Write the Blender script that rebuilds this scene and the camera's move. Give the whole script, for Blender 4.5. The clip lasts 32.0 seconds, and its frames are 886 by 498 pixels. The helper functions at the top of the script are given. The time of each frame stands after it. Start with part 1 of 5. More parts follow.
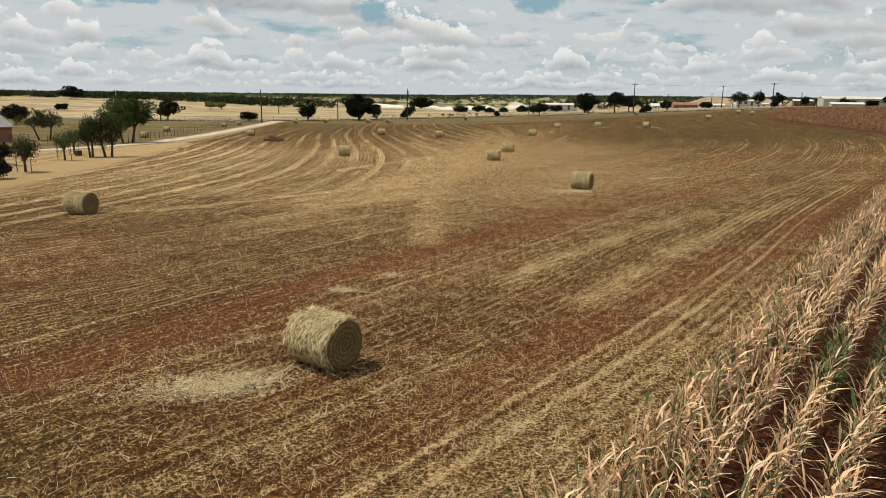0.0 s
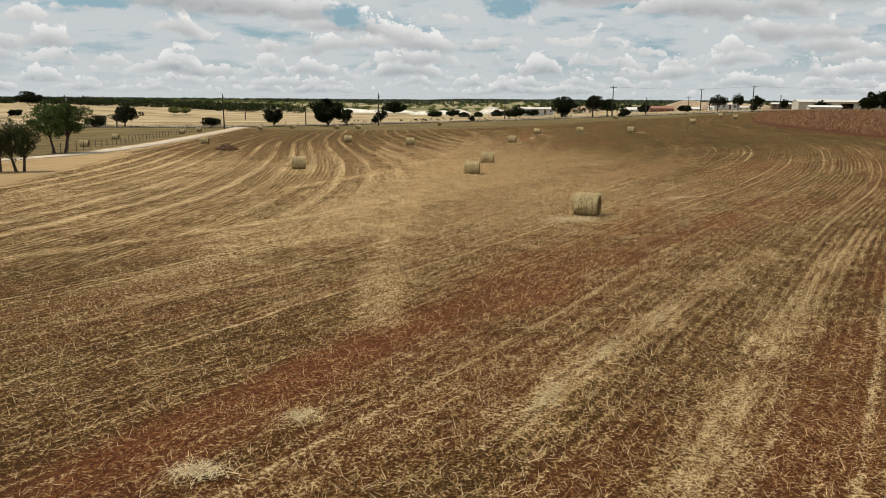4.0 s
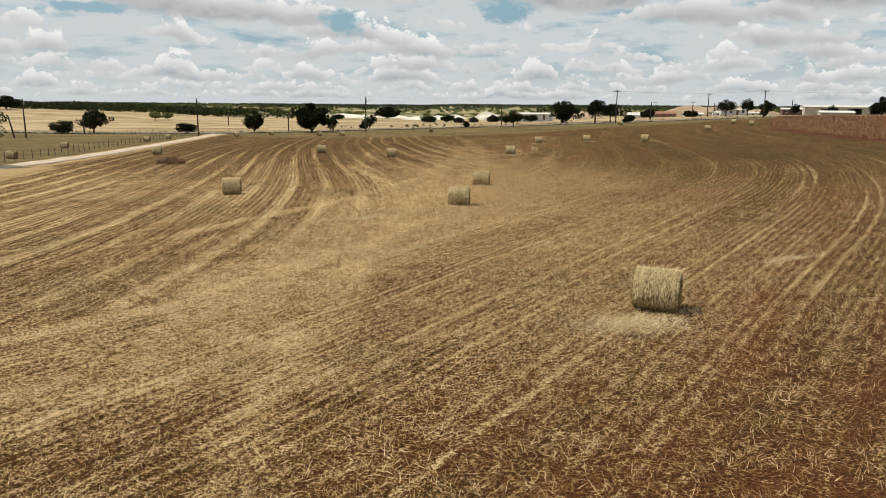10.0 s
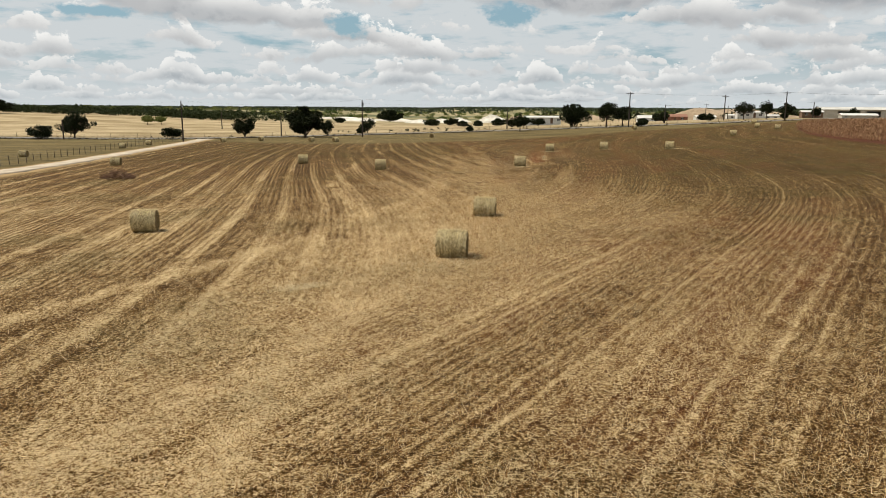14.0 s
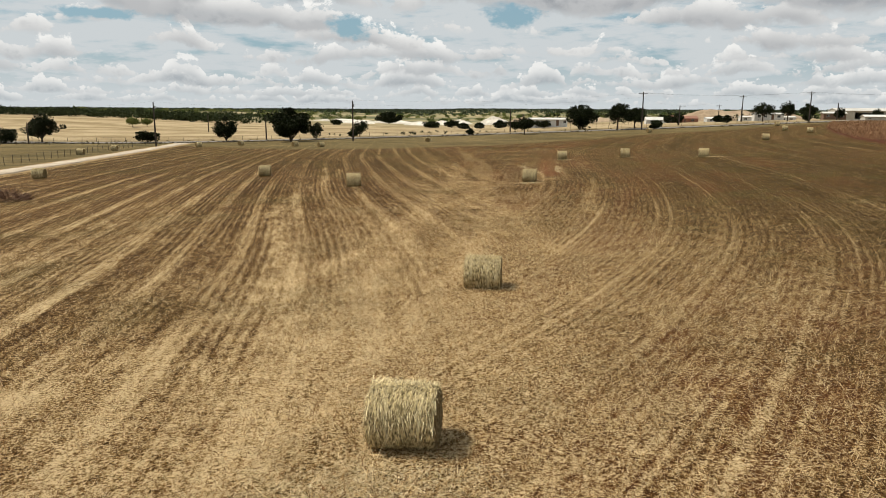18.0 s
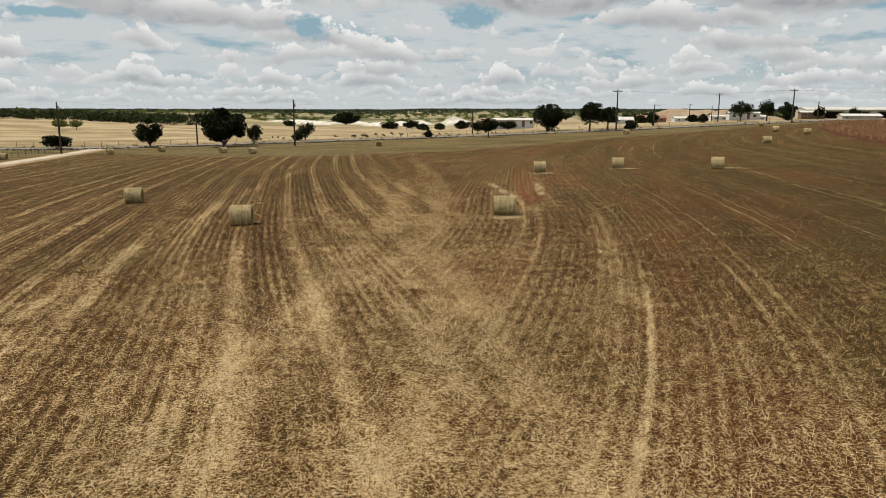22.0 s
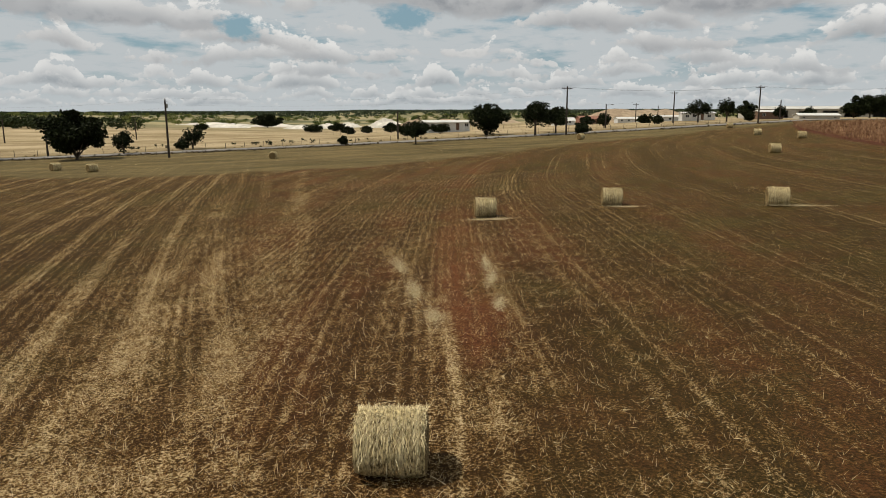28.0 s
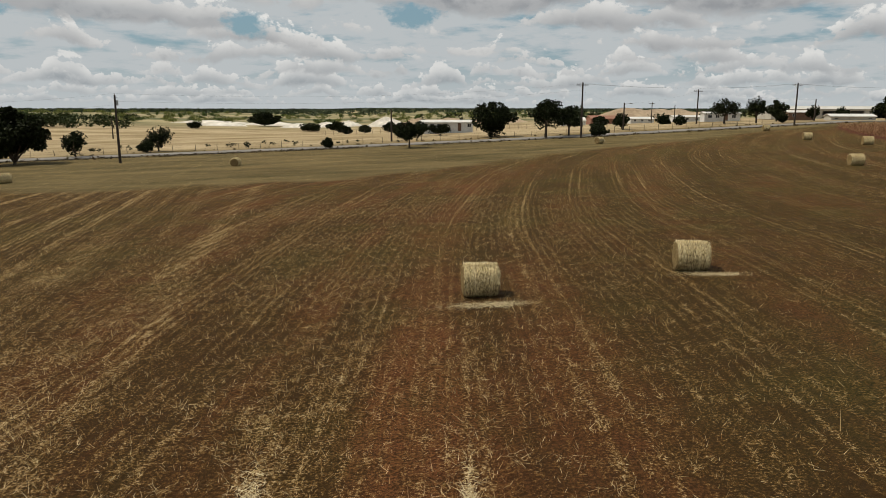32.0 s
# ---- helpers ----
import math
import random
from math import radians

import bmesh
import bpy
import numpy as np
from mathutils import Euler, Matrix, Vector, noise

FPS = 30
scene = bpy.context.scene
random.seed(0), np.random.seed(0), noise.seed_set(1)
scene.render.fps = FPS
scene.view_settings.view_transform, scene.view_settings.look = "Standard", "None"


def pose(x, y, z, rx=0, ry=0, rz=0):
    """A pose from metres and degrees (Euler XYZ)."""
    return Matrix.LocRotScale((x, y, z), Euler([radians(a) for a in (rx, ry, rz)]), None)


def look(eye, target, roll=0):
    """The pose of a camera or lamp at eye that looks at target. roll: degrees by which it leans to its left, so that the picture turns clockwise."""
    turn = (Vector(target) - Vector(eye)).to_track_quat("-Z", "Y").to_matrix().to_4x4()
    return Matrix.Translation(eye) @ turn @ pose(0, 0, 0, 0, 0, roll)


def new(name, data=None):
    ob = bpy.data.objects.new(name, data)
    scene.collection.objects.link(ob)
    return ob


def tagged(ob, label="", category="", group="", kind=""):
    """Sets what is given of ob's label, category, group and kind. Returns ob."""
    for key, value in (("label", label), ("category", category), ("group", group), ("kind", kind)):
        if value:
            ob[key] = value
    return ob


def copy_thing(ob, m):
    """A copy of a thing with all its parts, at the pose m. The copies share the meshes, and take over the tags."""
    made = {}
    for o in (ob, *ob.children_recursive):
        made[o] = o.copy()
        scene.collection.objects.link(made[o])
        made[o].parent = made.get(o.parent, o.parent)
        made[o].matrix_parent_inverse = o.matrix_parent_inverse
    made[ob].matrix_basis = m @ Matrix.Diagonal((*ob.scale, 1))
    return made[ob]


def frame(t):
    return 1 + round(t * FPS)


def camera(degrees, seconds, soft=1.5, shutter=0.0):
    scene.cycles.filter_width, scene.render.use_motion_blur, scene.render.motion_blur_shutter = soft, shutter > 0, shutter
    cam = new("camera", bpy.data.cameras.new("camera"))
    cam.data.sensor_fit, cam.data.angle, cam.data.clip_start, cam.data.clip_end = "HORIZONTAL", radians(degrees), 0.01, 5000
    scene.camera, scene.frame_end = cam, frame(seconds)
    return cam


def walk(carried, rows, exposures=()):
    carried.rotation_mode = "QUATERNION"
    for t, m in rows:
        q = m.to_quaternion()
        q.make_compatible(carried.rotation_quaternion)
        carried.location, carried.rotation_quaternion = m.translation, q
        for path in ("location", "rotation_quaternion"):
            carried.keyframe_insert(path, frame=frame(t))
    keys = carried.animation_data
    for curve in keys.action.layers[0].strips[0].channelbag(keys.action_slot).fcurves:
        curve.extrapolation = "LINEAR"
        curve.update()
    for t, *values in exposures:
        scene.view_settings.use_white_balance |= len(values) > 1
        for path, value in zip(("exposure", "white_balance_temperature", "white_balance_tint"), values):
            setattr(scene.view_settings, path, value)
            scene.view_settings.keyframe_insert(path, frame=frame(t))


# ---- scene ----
cam = camera(64.4, 32.0, soft=0.5)
PATH = [
    (0.0, (0.17, -5.02, 5.60), (-0.015, 4.750, 3.466), 0.59),
    (0.5, (0.16, -4.04, 5.58), (0.025, 5.729, 3.445), 0.57),
    (1.0, (0.24, -2.91, 5.57), (0.184, 6.862, 3.437), 0.54),
    (1.5, (0.27, -1.51, 5.59), (0.262, 8.266, 3.466), 0.51),
    (2.0, (0.27, -0.03, 5.61), (0.282, 9.749, 3.498), 0.48),
    (2.5, (0.27, 1.27, 5.57), (0.308, 11.050, 3.475), 0.45),
    (3.0, (0.33, 2.51, 5.52), (0.409, 12.289, 3.437), 0.43),
    (3.5, (0.34, 3.79, 5.47), (0.459, 13.569, 3.393), 0.41),
    (4.0, (0.37, 5.11, 5.44), (0.533, 14.893, 3.371), 0.40),
    (5.0, (0.51, 7.81, 5.43), (0.719, 17.598, 3.375), 0.39),
    (5.5, (0.59, 9.15, 5.44), (0.815, 18.939, 3.392), 0.39),
    (6.0, (0.68, 10.46, 5.45), (0.901, 20.247, 3.414), 0.39),
    (6.5, (0.81, 11.68, 5.40), (1.042, 21.467, 3.373), 0.40),
    (7.0, (0.91, 12.89, 5.38), (1.165, 22.682, 3.352), 0.40),
    (7.5, (0.99, 14.14, 5.34), (1.246, 23.932, 3.321), 0.41),
    (8.0, (1.12, 15.43, 5.34), (1.365, 25.217, 3.329), 0.42),
    (8.5, (1.29, 16.75, 5.37), (1.535, 26.543, 3.357), 0.43),
    (9.0, (1.49, 18.13, 5.38), (1.721, 27.926, 3.374), 0.44),
    (9.5, (1.63, 19.60, 5.35), (1.856, 29.394, 3.342), 0.44),
    (10.0, (1.78, 21.13, 5.33), (1.997, 30.929, 3.329), 0.44),
    (10.5, (1.90, 22.75, 5.37), (2.115, 32.544, 3.375), 0.43),
    (11.0, (1.99, 24.42, 5.44), (2.200, 34.214, 3.440), 0.42),
    (11.5, (2.11, 26.06, 5.44), (2.304, 35.853, 3.438), 0.41),
    (12.0, (2.18, 27.74, 5.49), (2.370, 37.534, 3.485), 0.40),
    (12.5, (2.33, 29.29, 5.45), (2.508, 39.084, 3.457), 0.38),
    (13.0, (2.53, 30.87, 5.43), (2.700, 40.671, 3.444), 0.37),
    (13.5, (2.66, 32.68, 5.44), (2.824, 42.477, 3.465), 0.36),
    (14.0, (2.83, 34.57, 5.44), (2.981, 44.370, 3.477), 0.36),
    (15.0, (3.19, 38.51, 5.44), (3.339, 48.311, 3.484), 0.37),
    (15.5, (3.36, 40.50, 5.44), (3.512, 50.308, 3.484), 0.37),
    (16.0, (3.52, 42.48, 5.44), (3.664, 52.289, 3.487), 0.36),
    (16.5, (3.65, 44.45, 5.43), (3.794, 54.259, 3.491), 0.35),
    (17.0, (3.82, 46.47, 5.41), (3.950, 56.282, 3.474), 0.34),
    (17.5, (3.98, 48.60, 5.38), (4.111, 58.406, 3.444), 0.32),
    (18.0, (4.15, 50.86, 5.35), (4.273, 60.666, 3.410), 0.31),
    (18.5, (4.37, 53.26, 5.31), (4.492, 63.068, 3.374), 0.30),
    (19.0, (4.63, 55.74, 5.26), (4.754, 65.544, 3.313), 0.28),
    (19.5, (4.71, 58.28, 5.27), (4.877, 68.089, 3.332), 0.27),
    (20.0, (4.93, 60.82, 5.27), (5.176, 70.629, 3.326), 0.24),
    (20.5, (5.18, 63.39, 5.28), (5.526, 73.197, 3.339), 0.22),
    (21.0, (5.46, 66.00, 5.30), (5.899, 75.795, 3.359), 0.19),
    (21.5, (5.77, 68.62, 5.32), (6.310, 78.416, 3.375), 0.16),
    (22.0, (6.12, 71.27, 5.32), (6.762, 81.055, 3.384), 0.13),
    (22.5, (6.50, 73.93, 5.31), (7.257, 83.708, 3.371), 0.10),
    (23.0, (6.92, 76.60, 5.27), (7.803, 86.370, 3.333), 0.07),
    (23.5, (7.37, 79.28, 5.20), (8.372, 89.044, 3.273), 0.05),
    (24.0, (7.81, 81.94, 5.15), (8.924, 91.689, 3.225), 0.03),
    (24.5, (8.23, 84.52, 5.18), (9.435, 94.263, 3.261), 0.01),
    (25.0, (8.62, 87.06, 5.25), (9.869, 96.795, 3.330), -0.00),
    (25.5, (9.05, 89.55, 5.32), (10.352, 99.271, 3.398), -0.02),
    (26.0, (9.52, 91.99, 5.38), (10.904, 101.706, 3.439), -0.04),
    (26.5, (10.00, 94.45, 5.41), (11.408, 104.155, 3.473), -0.07),
    (27.0, (10.53, 96.87, 5.40), (11.975, 106.576, 3.467), -0.10),
    (28.0, (11.68, 101.64, 5.32), (13.198, 111.334, 3.398), -0.15),
    (28.5, (12.26, 103.98, 5.29), (13.807, 113.667, 3.365), -0.17),
    (29.0, (12.83, 106.28, 5.27), (14.381, 115.969, 3.352), -0.17),
    (29.5, (13.39, 108.53, 5.28), (14.939, 118.224, 3.365), -0.15),
    (30.0, (13.94, 110.75, 5.31), (15.493, 120.438, 3.395), -0.12),
    (30.5, (14.48, 112.93, 5.34), (16.040, 122.618, 3.421), -0.07),
    (31.0, (14.99, 115.09, 5.37), (16.547, 124.784, 3.449), -0.02),
    (31.5, (15.46, 117.26, 5.40), (16.970, 126.957, 3.466), 0.04),
    (32.0, (15.91, 119.43, 5.42), (17.355, 129.132, 3.477), 0.11),
]
EXPOSURES = [(0.0, -0.02), (4.0, -0.04), (8.0, 0.0), (12.0, 0.08), (18.0, 0.06), (22.0, -0.04), (26.0, -0.16), (32.0, -0.26)]
walk(cam, [(t, look(eye, target, roll)) for t, eye, target, roll in PATH], EXPOSURES)

# ---- world, sun ----
SUN_FROM = Vector((-0.50, 0.13, 0.86)).normalized()
sun_data = bpy.data.lights.new("sun", "SUN")
sun_data.energy, sun_data.angle, sun_data.color = 5.2, radians(0.55), (1.0, 0.905, 0.745)
sun = new("sun", sun_data)
sun.matrix_world = look(SUN_FROM * 60, (0, 0, 0))


class Nodes:
    """Short calls for building a node tree."""

    def __init__(self, tree):
        self.tree = tree
        tree.nodes.clear()

    def add(self, kind, links=None, **props):
        node = self.tree.nodes.new(kind)
        for key, value in props.items():
            setattr(node, key, value)
        for key, value in (links or {}).items():
            socket = node.inputs[key]
            if isinstance(value, bpy.types.NodeSocket):
                self.tree.links.new(value, socket)
            else:
                socket.default_value = value
        return node

    def math(self, op, a, b=0.0, c=0.0, clamp=False):
        return self.add("ShaderNodeMath", {0: a, 1: b, 2: c}, operation=op, use_clamp=clamp).outputs[0]

    def step(self, v, lo, hi, a=0.0, b=1.0):
        return self.add("ShaderNodeMapRange", {0: v, 1: lo, 2: hi, 3: a, 4: b}, interpolation_type="SMOOTHSTEP").outputs[0]

    def mix(self, f, a, b, blend="MIX"):
        return self.add("ShaderNodeMix", {0: f, 6: a, 7: b}, data_type="RGBA", blend_type=blend).outputs[2]

    def noise(self, vec, scale, detail=3.0, rough=0.55, out=0, distort=0.0):
        links = {"Scale": scale, "Detail": detail, "Roughness": rough, "Distortion": distort}
        if vec is not None:
            links["Vector"] = vec
        return self.add("ShaderNodeTexNoise", links).outputs[out]

    def vec(self, x, y, z=0.0):
        return self.add("ShaderNodeCombineXYZ", {0: x, 1: y, 2: z}).outputs[0]


def rgb(r, g, b):
    return (r, g, b, 1.0)


world = bpy.data.worlds.new("sky")
scene.world = world
world.use_nodes = True
n = Nodes(world.node_tree)
coord = n.add("ShaderNodeTexCoord").outputs["Generated"]
axes = n.add("ShaderNodeSeparateXYZ", {0: coord})
wx, wy, wz = axes.outputs
sky = n.add("ShaderNodeTexSky", sky_type="NISHITA", sun_disc=False, sun_elevation=radians(59),
            sun_rotation=radians(284), air_density=1.0, dust_density=1.5)
az = n.math("ARCTAN2", wx, wy)
el = n.math("MAXIMUM", n.math("ARCSINE", wz), 0.0)
sky_scaled = n.add("ShaderNodeVectorMath", {0: sky.outputs[0], "Scale": 0.085}, operation="SCALE").outputs[0]
blue = n.mix(0.6, sky_scaled, rgb(0.40, 0.66, 0.78))
haze = n.step(el, 0.10, 0.0)
veil = n.noise(n.vec(n.math("MULTIPLY", az, 9.0), n.math("MULTIPLY", el, 40.0), 2.0), 1.0, 5.0, 0.6)
colour = n.mix(n.math("MAXIMUM", haze, n.step(veil, 0.30, 0.52)), blue, rgb(0.76, 0.81, 0.83))
# banks of heaped cloud, the farthest and lowest first: foot, height (radians), clouds to the radian
BANKS = [(0.010, 0.016, 30, 0.40), (0.020, 0.020, 24, 0.42), (0.033, 0.026, 19, 0.43), (0.048, 0.032, 15, 0.44), (0.066, 0.038, 12, 0.45), (0.086, 0.044, 9.5, 0.46), (0.108, 0.050, 8, 0.45), (0.136, 0.065, 6.5, 0.40), (0.18, 0.10, 4.5, 0.40), (0.26, 0.16, 3.0, 0.38), (0.40, 0.3, 2.0, 0.36)]
for i, (foot, tall, often, gap) in enumerate(BANKS):
    across = n.math("MULTIPLY", az, float(often))
    rise = n.math("DIVIDE", n.math("SUBTRACT", el, foot), tall)
    sway = n.noise(n.vec(n.math("MULTIPLY", across, 0.8), 3.0, 5.1 * i), 1.0, 1.0)
    rise = n.math("ADD", rise, n.math("MULTIPLY", n.math("SUBTRACT", sway, 0.5), 1.1))
    lumps = n.noise(n.vec(across, n.math("MULTIPLY", rise, 0.55), 11.3 * i + 1.7), 3.0, 6.0, 0.58)
    where = n.noise(n.vec(n.math("MULTIPLY", across, 0.55), 0.0, 7.7 * i + 0.4), 1.0, 2.0, 0.5)
    top = n.math("MULTIPLY", n.math("SUBTRACT", where, gap), 4.6)
    edge = n.math("SUBTRACT", n.math("ADD", top, n.math("MULTIPLY", n.math("SUBTRACT", lumps, 0.5), 2.0)), rise)
    mask = n.math("MULTIPLY", n.step(edge, 0.0, 0.13), n.step(n.math("ADD", rise, n.math("MULTIPLY", n.math("SUBTRACT", lumps, 0.5), 0.7)), -0.14, 0.08))
    lit = n.math("ADD", n.math("MULTIPLY", n.step(edge, 0.9, 0.05), 0.42), n.math("ADD", n.math("MULTIPLY", n.step(lumps, 0.38, 0.62), 0.30), n.math("MULTIPLY", n.step(rise, 0.05, 0.75), 0.40)))
    far = min(0.75, max(0.0, 1 - foot / 0.085) * 0.80)
    dark = [0.37 * (1 - far) + 0.60 * far, 0.39 * (1 - far) + 0.67 * far, 0.42 * (1 - far) + 0.71 * far]
    pale = [1.20 * (1 - far) + 0.96 * far, 1.19 * (1 - far) + 0.97 * far, 1.15 * (1 - far) + 0.96 * far]
    colour = n.mix(n.math("MULTIPLY", mask, 0.95), colour, n.mix(lit, rgb(*dark), rgb(*pale)))
# the open blue between two of the heaps
for a0, e0, ra, re in ((-0.118, 0.108, 0.034, 0.016), (0.105, 0.124, 0.045, 0.015), (-0.43, 0.115, 0.05, 0.008)):
    da, de = n.math("DIVIDE", n.math("SUBTRACT", az, a0), ra), n.math("DIVIDE", n.math("SUBTRACT", el, e0), re)
    far_off = n.math("SQRT", n.math("ADD", n.math("MULTIPLY", da, da), n.math("MULTIPLY", de, de)))
    rag = n.noise(n.vec(n.math("MULTIPLY", az, 40.0), n.math("MULTIPLY", el, 60.0)), 1.0, 4.0, 0.6)
    colour = n.mix(n.step(n.math("ADD", far_off, n.math("MULTIPLY", n.math("SUBTRACT", rag, 0.5), 2.0)), 1.1, 0.55), colour, blue)
back = n.add("ShaderNodeBackground", {"Color": colour, "Strength": 0.76})
n.add("ShaderNodeOutputWorld", {0: back.outputs[0]})


# ---- ground shape ----
CUBIC = (-1.575, 2.722, -1.517, 0.893, 1.170, 0.790, -0.073, -1.000, 0.581, -0.419)


def smooth(v, lo, hi):
    t = np.clip((np.asarray(v, float) - lo) / (hi - lo), 0, 1)
    return t * t * (3 - 2 * t)


def ground_z(x, y):
    x, y = np.asarray(x, float), np.asarray(y, float)
    u, v = np.clip(x, -130, 140) / 100, (np.clip(y, -30, 285) - 150) / 150
    near = sum(c * k for c, k in zip(CUBIC, (1, u, v, u * u, u * v, v * v, u * u * v, u * v * v, v ** 3, u ** 3)))
    far = -6.0 + 1.6 * smooth(x, 0, 70) + 3.0 * smooth(x, 60, 150) + 3.5 * smooth(x, 150, 260) * smooth(y, 800, 300)
    f = np.maximum(smooth(y, 285, 480), np.maximum(smooth(np.abs(x), 140, 500), smooth(-y, 60, 500)))
    far = far + 7.6 * smooth(-x, -20, 300) * smooth(y, 180, 330) * smooth(np.hypot(x, y), 2600, 900) + 9.0 * smooth(np.hypot(x, y), 1400, 4000)
    return near * (1 - f) + far * f


def gz(x, y):
    return float(ground_z(x, y))


def along(points, step):
    """Points at even steps along a smooth line through the given ones, with their normals."""
    pts = np.array(points, float)
    d = np.r_[0, np.cumsum(np.hypot(*np.diff(pts, axis=0).T))]
    s = np.linspace(0, d[-1], max(2, int(d[-1] / step) + 1))
    x, y = np.interp(s, d, pts[:, 0]), np.interp(s, d, pts[:, 1])
    k = max(1, int(8 / step))
    pad = lambda a: np.r_[a[0] + (np.arange(-k, 0)) * (a[1] - a[0]), a, a[-1] + (np.arange(1, k + 1)) * (a[-1] - a[-2])]
    win = np.ones(2 * k + 1) / (2 * k + 1)
    x, y = np.convolve(pad(x), win, "valid"), np.convolve(pad(y), win, "valid")
    tx, ty = np.gradient(x), np.gradient(y)
    l = np.hypot(tx, ty)
    return x, y, -ty / l, tx / l


CORN_EDGE = [(-59, -77.5), (-19.2, -24.5), (2.1, 3.4), (21.9, 31.6), (43.0, 60), (57, 84), (63, 102), (67, 125), (70, 150), (76, 172), (88, 200), (103, 230), (118, 254)]
DRIVE = [(-70, 40), (-58, 66), (-48, 84), (-45, 98), (-46, 115), (-49, 140), (-53, 168), (-57, 200), (-61, 236)]
TRACK = [(-24, -10), (-28, 20), (-32, 40), (-35, 62), (-39, 82), (-42, 98)]
ROAD = [(-320, 262), (-200, 250), (-120, 243), (-62, 241), (-20, 250), (20, 254), (48, 256), (70, 259), (95, 265), (118, 271), (150, 280), (220, 300), (330, 335), (480, 390)]


def side_of(line, x, y):
    """Signed distance from a broken line: right of its way is positive."""
    x, y = np.asarray(x, float), np.asarray(y, float)
    best, sign = np.full(x.shape, 1e9), np.ones(x.shape)
    for (ax, ay), (bx, by) in zip(line, line[1:]):
        dx, dy = bx - ax, by - ay
        t = np.clip(((x - ax) * dx + (y - ay) * dy) / (dx * dx + dy * dy), 0, 1)
        d = np.hypot(x - ax - t * dx, y - ay - t * dy)
        s = np.where((x - ax) * dy - (y - ay) * dx > 0, 1, -1)
        sign = np.where(d < best - 1e-9, s, sign)
        best = np.minimum(best, d)
    return best * sign


def sheet(name, verts, faces, material, parent=None, soft=False):
    """A mesh object from arrays of points and of four-cornered faces."""
    verts, faces = np.asarray(verts, np.float32), np.asarray(faces, np.int32)
    me = bpy.data.meshes.new(name)
    me.vertices.add(len(verts))
    me.vertices.foreach_set("co", verts.ravel())
    k = faces.shape[1]
    me.loops.add(faces.size)
    me.loops.foreach_set("vertex_index", faces.ravel())
    me.polygons.add(len(faces))
    me.polygons.foreach_set("loop_start", np.arange(len(faces), dtype=np.int32) * k)
    if soft:
        me.polygons.foreach_set("use_smooth", np.ones(len(faces), bool))
    me.materials.append(material)
    me.update(calc_edges=True)
    ob = new(name, me)
    ob.parent = parent
    return ob


# ---- materials ----
def surface(name, build, rough=0.9, metal=0.0, bump=0.0, bump_dist=0.02, spec=0.3, thin=0.0):
    """A material; build(n) gives its colour and, where it has relief, a height."""
    m = bpy.data.materials.new(name)
    m.use_nodes = True
    k = Nodes(m.node_tree)
    colour, height = build(k)
    links = {"Base Color": colour, "Roughness": rough, "Metallic": metal, "Specular IOR Level": spec}
    if height is not None and bump:
        links["Normal"] = k.add("ShaderNodeBump", {"Strength": bump, "Distance": bump_dist, "Height": height}).outputs[0]
    bsdf = k.add("ShaderNodeBsdfPrincipled", links)
    shader = bsdf.outputs[0]
    if thin:
        glow = k.add("ShaderNodeBsdfTranslucent", {"Color": colour})
        shader = k.add("ShaderNodeMixShader", {0: thin, 1: shader, 2: glow.outputs[0]}).outputs[0]
    k.add("ShaderNodeOutputMaterial", {0: shader})
    return m


def two_tone(a, b, scale, fine=None, spots=None, rand=0.0):
    """Colour between a and b by a noise in object space, with finer grain on top."""
    def build(k):
        p = k.add("ShaderNodeTexCoord").outputs["Object"]
        f = k.noise(p, scale, 4.0)
        f = k.step(f, 0.32, 0.68)
        c = k.mix(f, rgb(*a), rgb(*b))
        g = k.noise(p, fine or scale * 9, 3.0)
        c = k.mix(k.step(g, 0.25, 0.8), k.mix(0.35, c, rgb(*[v * 0.45 for v in a])), c)
        if spots:
            c = k.mix(k.step(k.noise(p, scale * 2.3, 2.0), 0.58, 0.66), c, rgb(*spots))
        if rand:
            r = k.add("ShaderNodeObjectInfo").outputs["Random"]
            c = k.mix(k.math("MULTIPLY", r, rand), c, rgb(*[v * 0.5 for v in a]))
        return c, g
    return build


def island(colours, dark=0.5):
    """Colour chosen piece by piece out of a list."""
    def build(k):
        r = k.add("ShaderNodeNewGeometry").outputs["Random Per Island"]
        ramp = k.add("ShaderNodeValToRGB", {0: r})
        ramp.color_ramp.interpolation = "LINEAR"
        while len(ramp.color_ramp.elements) < len(colours):
            ramp.color_ramp.elements.new(0.5)
        for i, c in enumerate(colours):
            e = ramp.color_ramp.elements[i]
            e.position, e.color = i / (len(colours) - 1), rgb(*c)
        p = k.add("ShaderNodeTexCoord").outputs["Object"]
        g = k.noise(p, 1.3, 2.0)
        return k.mix(k.step(g, 0.3, 0.7, dark, 1.0), rgb(0, 0, 0), ramp.outputs[0]), None
    return build


RED_SOIL = (0.150, 0.050, 0.020)
STUBBLE = [(0.16, (0.040, 0.018, 0.0045)), (0.45, (0.135, 0.070, 0.0155)), (0.68, (0.305, 0.180, 0.060)), (0.94, (0.70, 0.545, 0.32))]


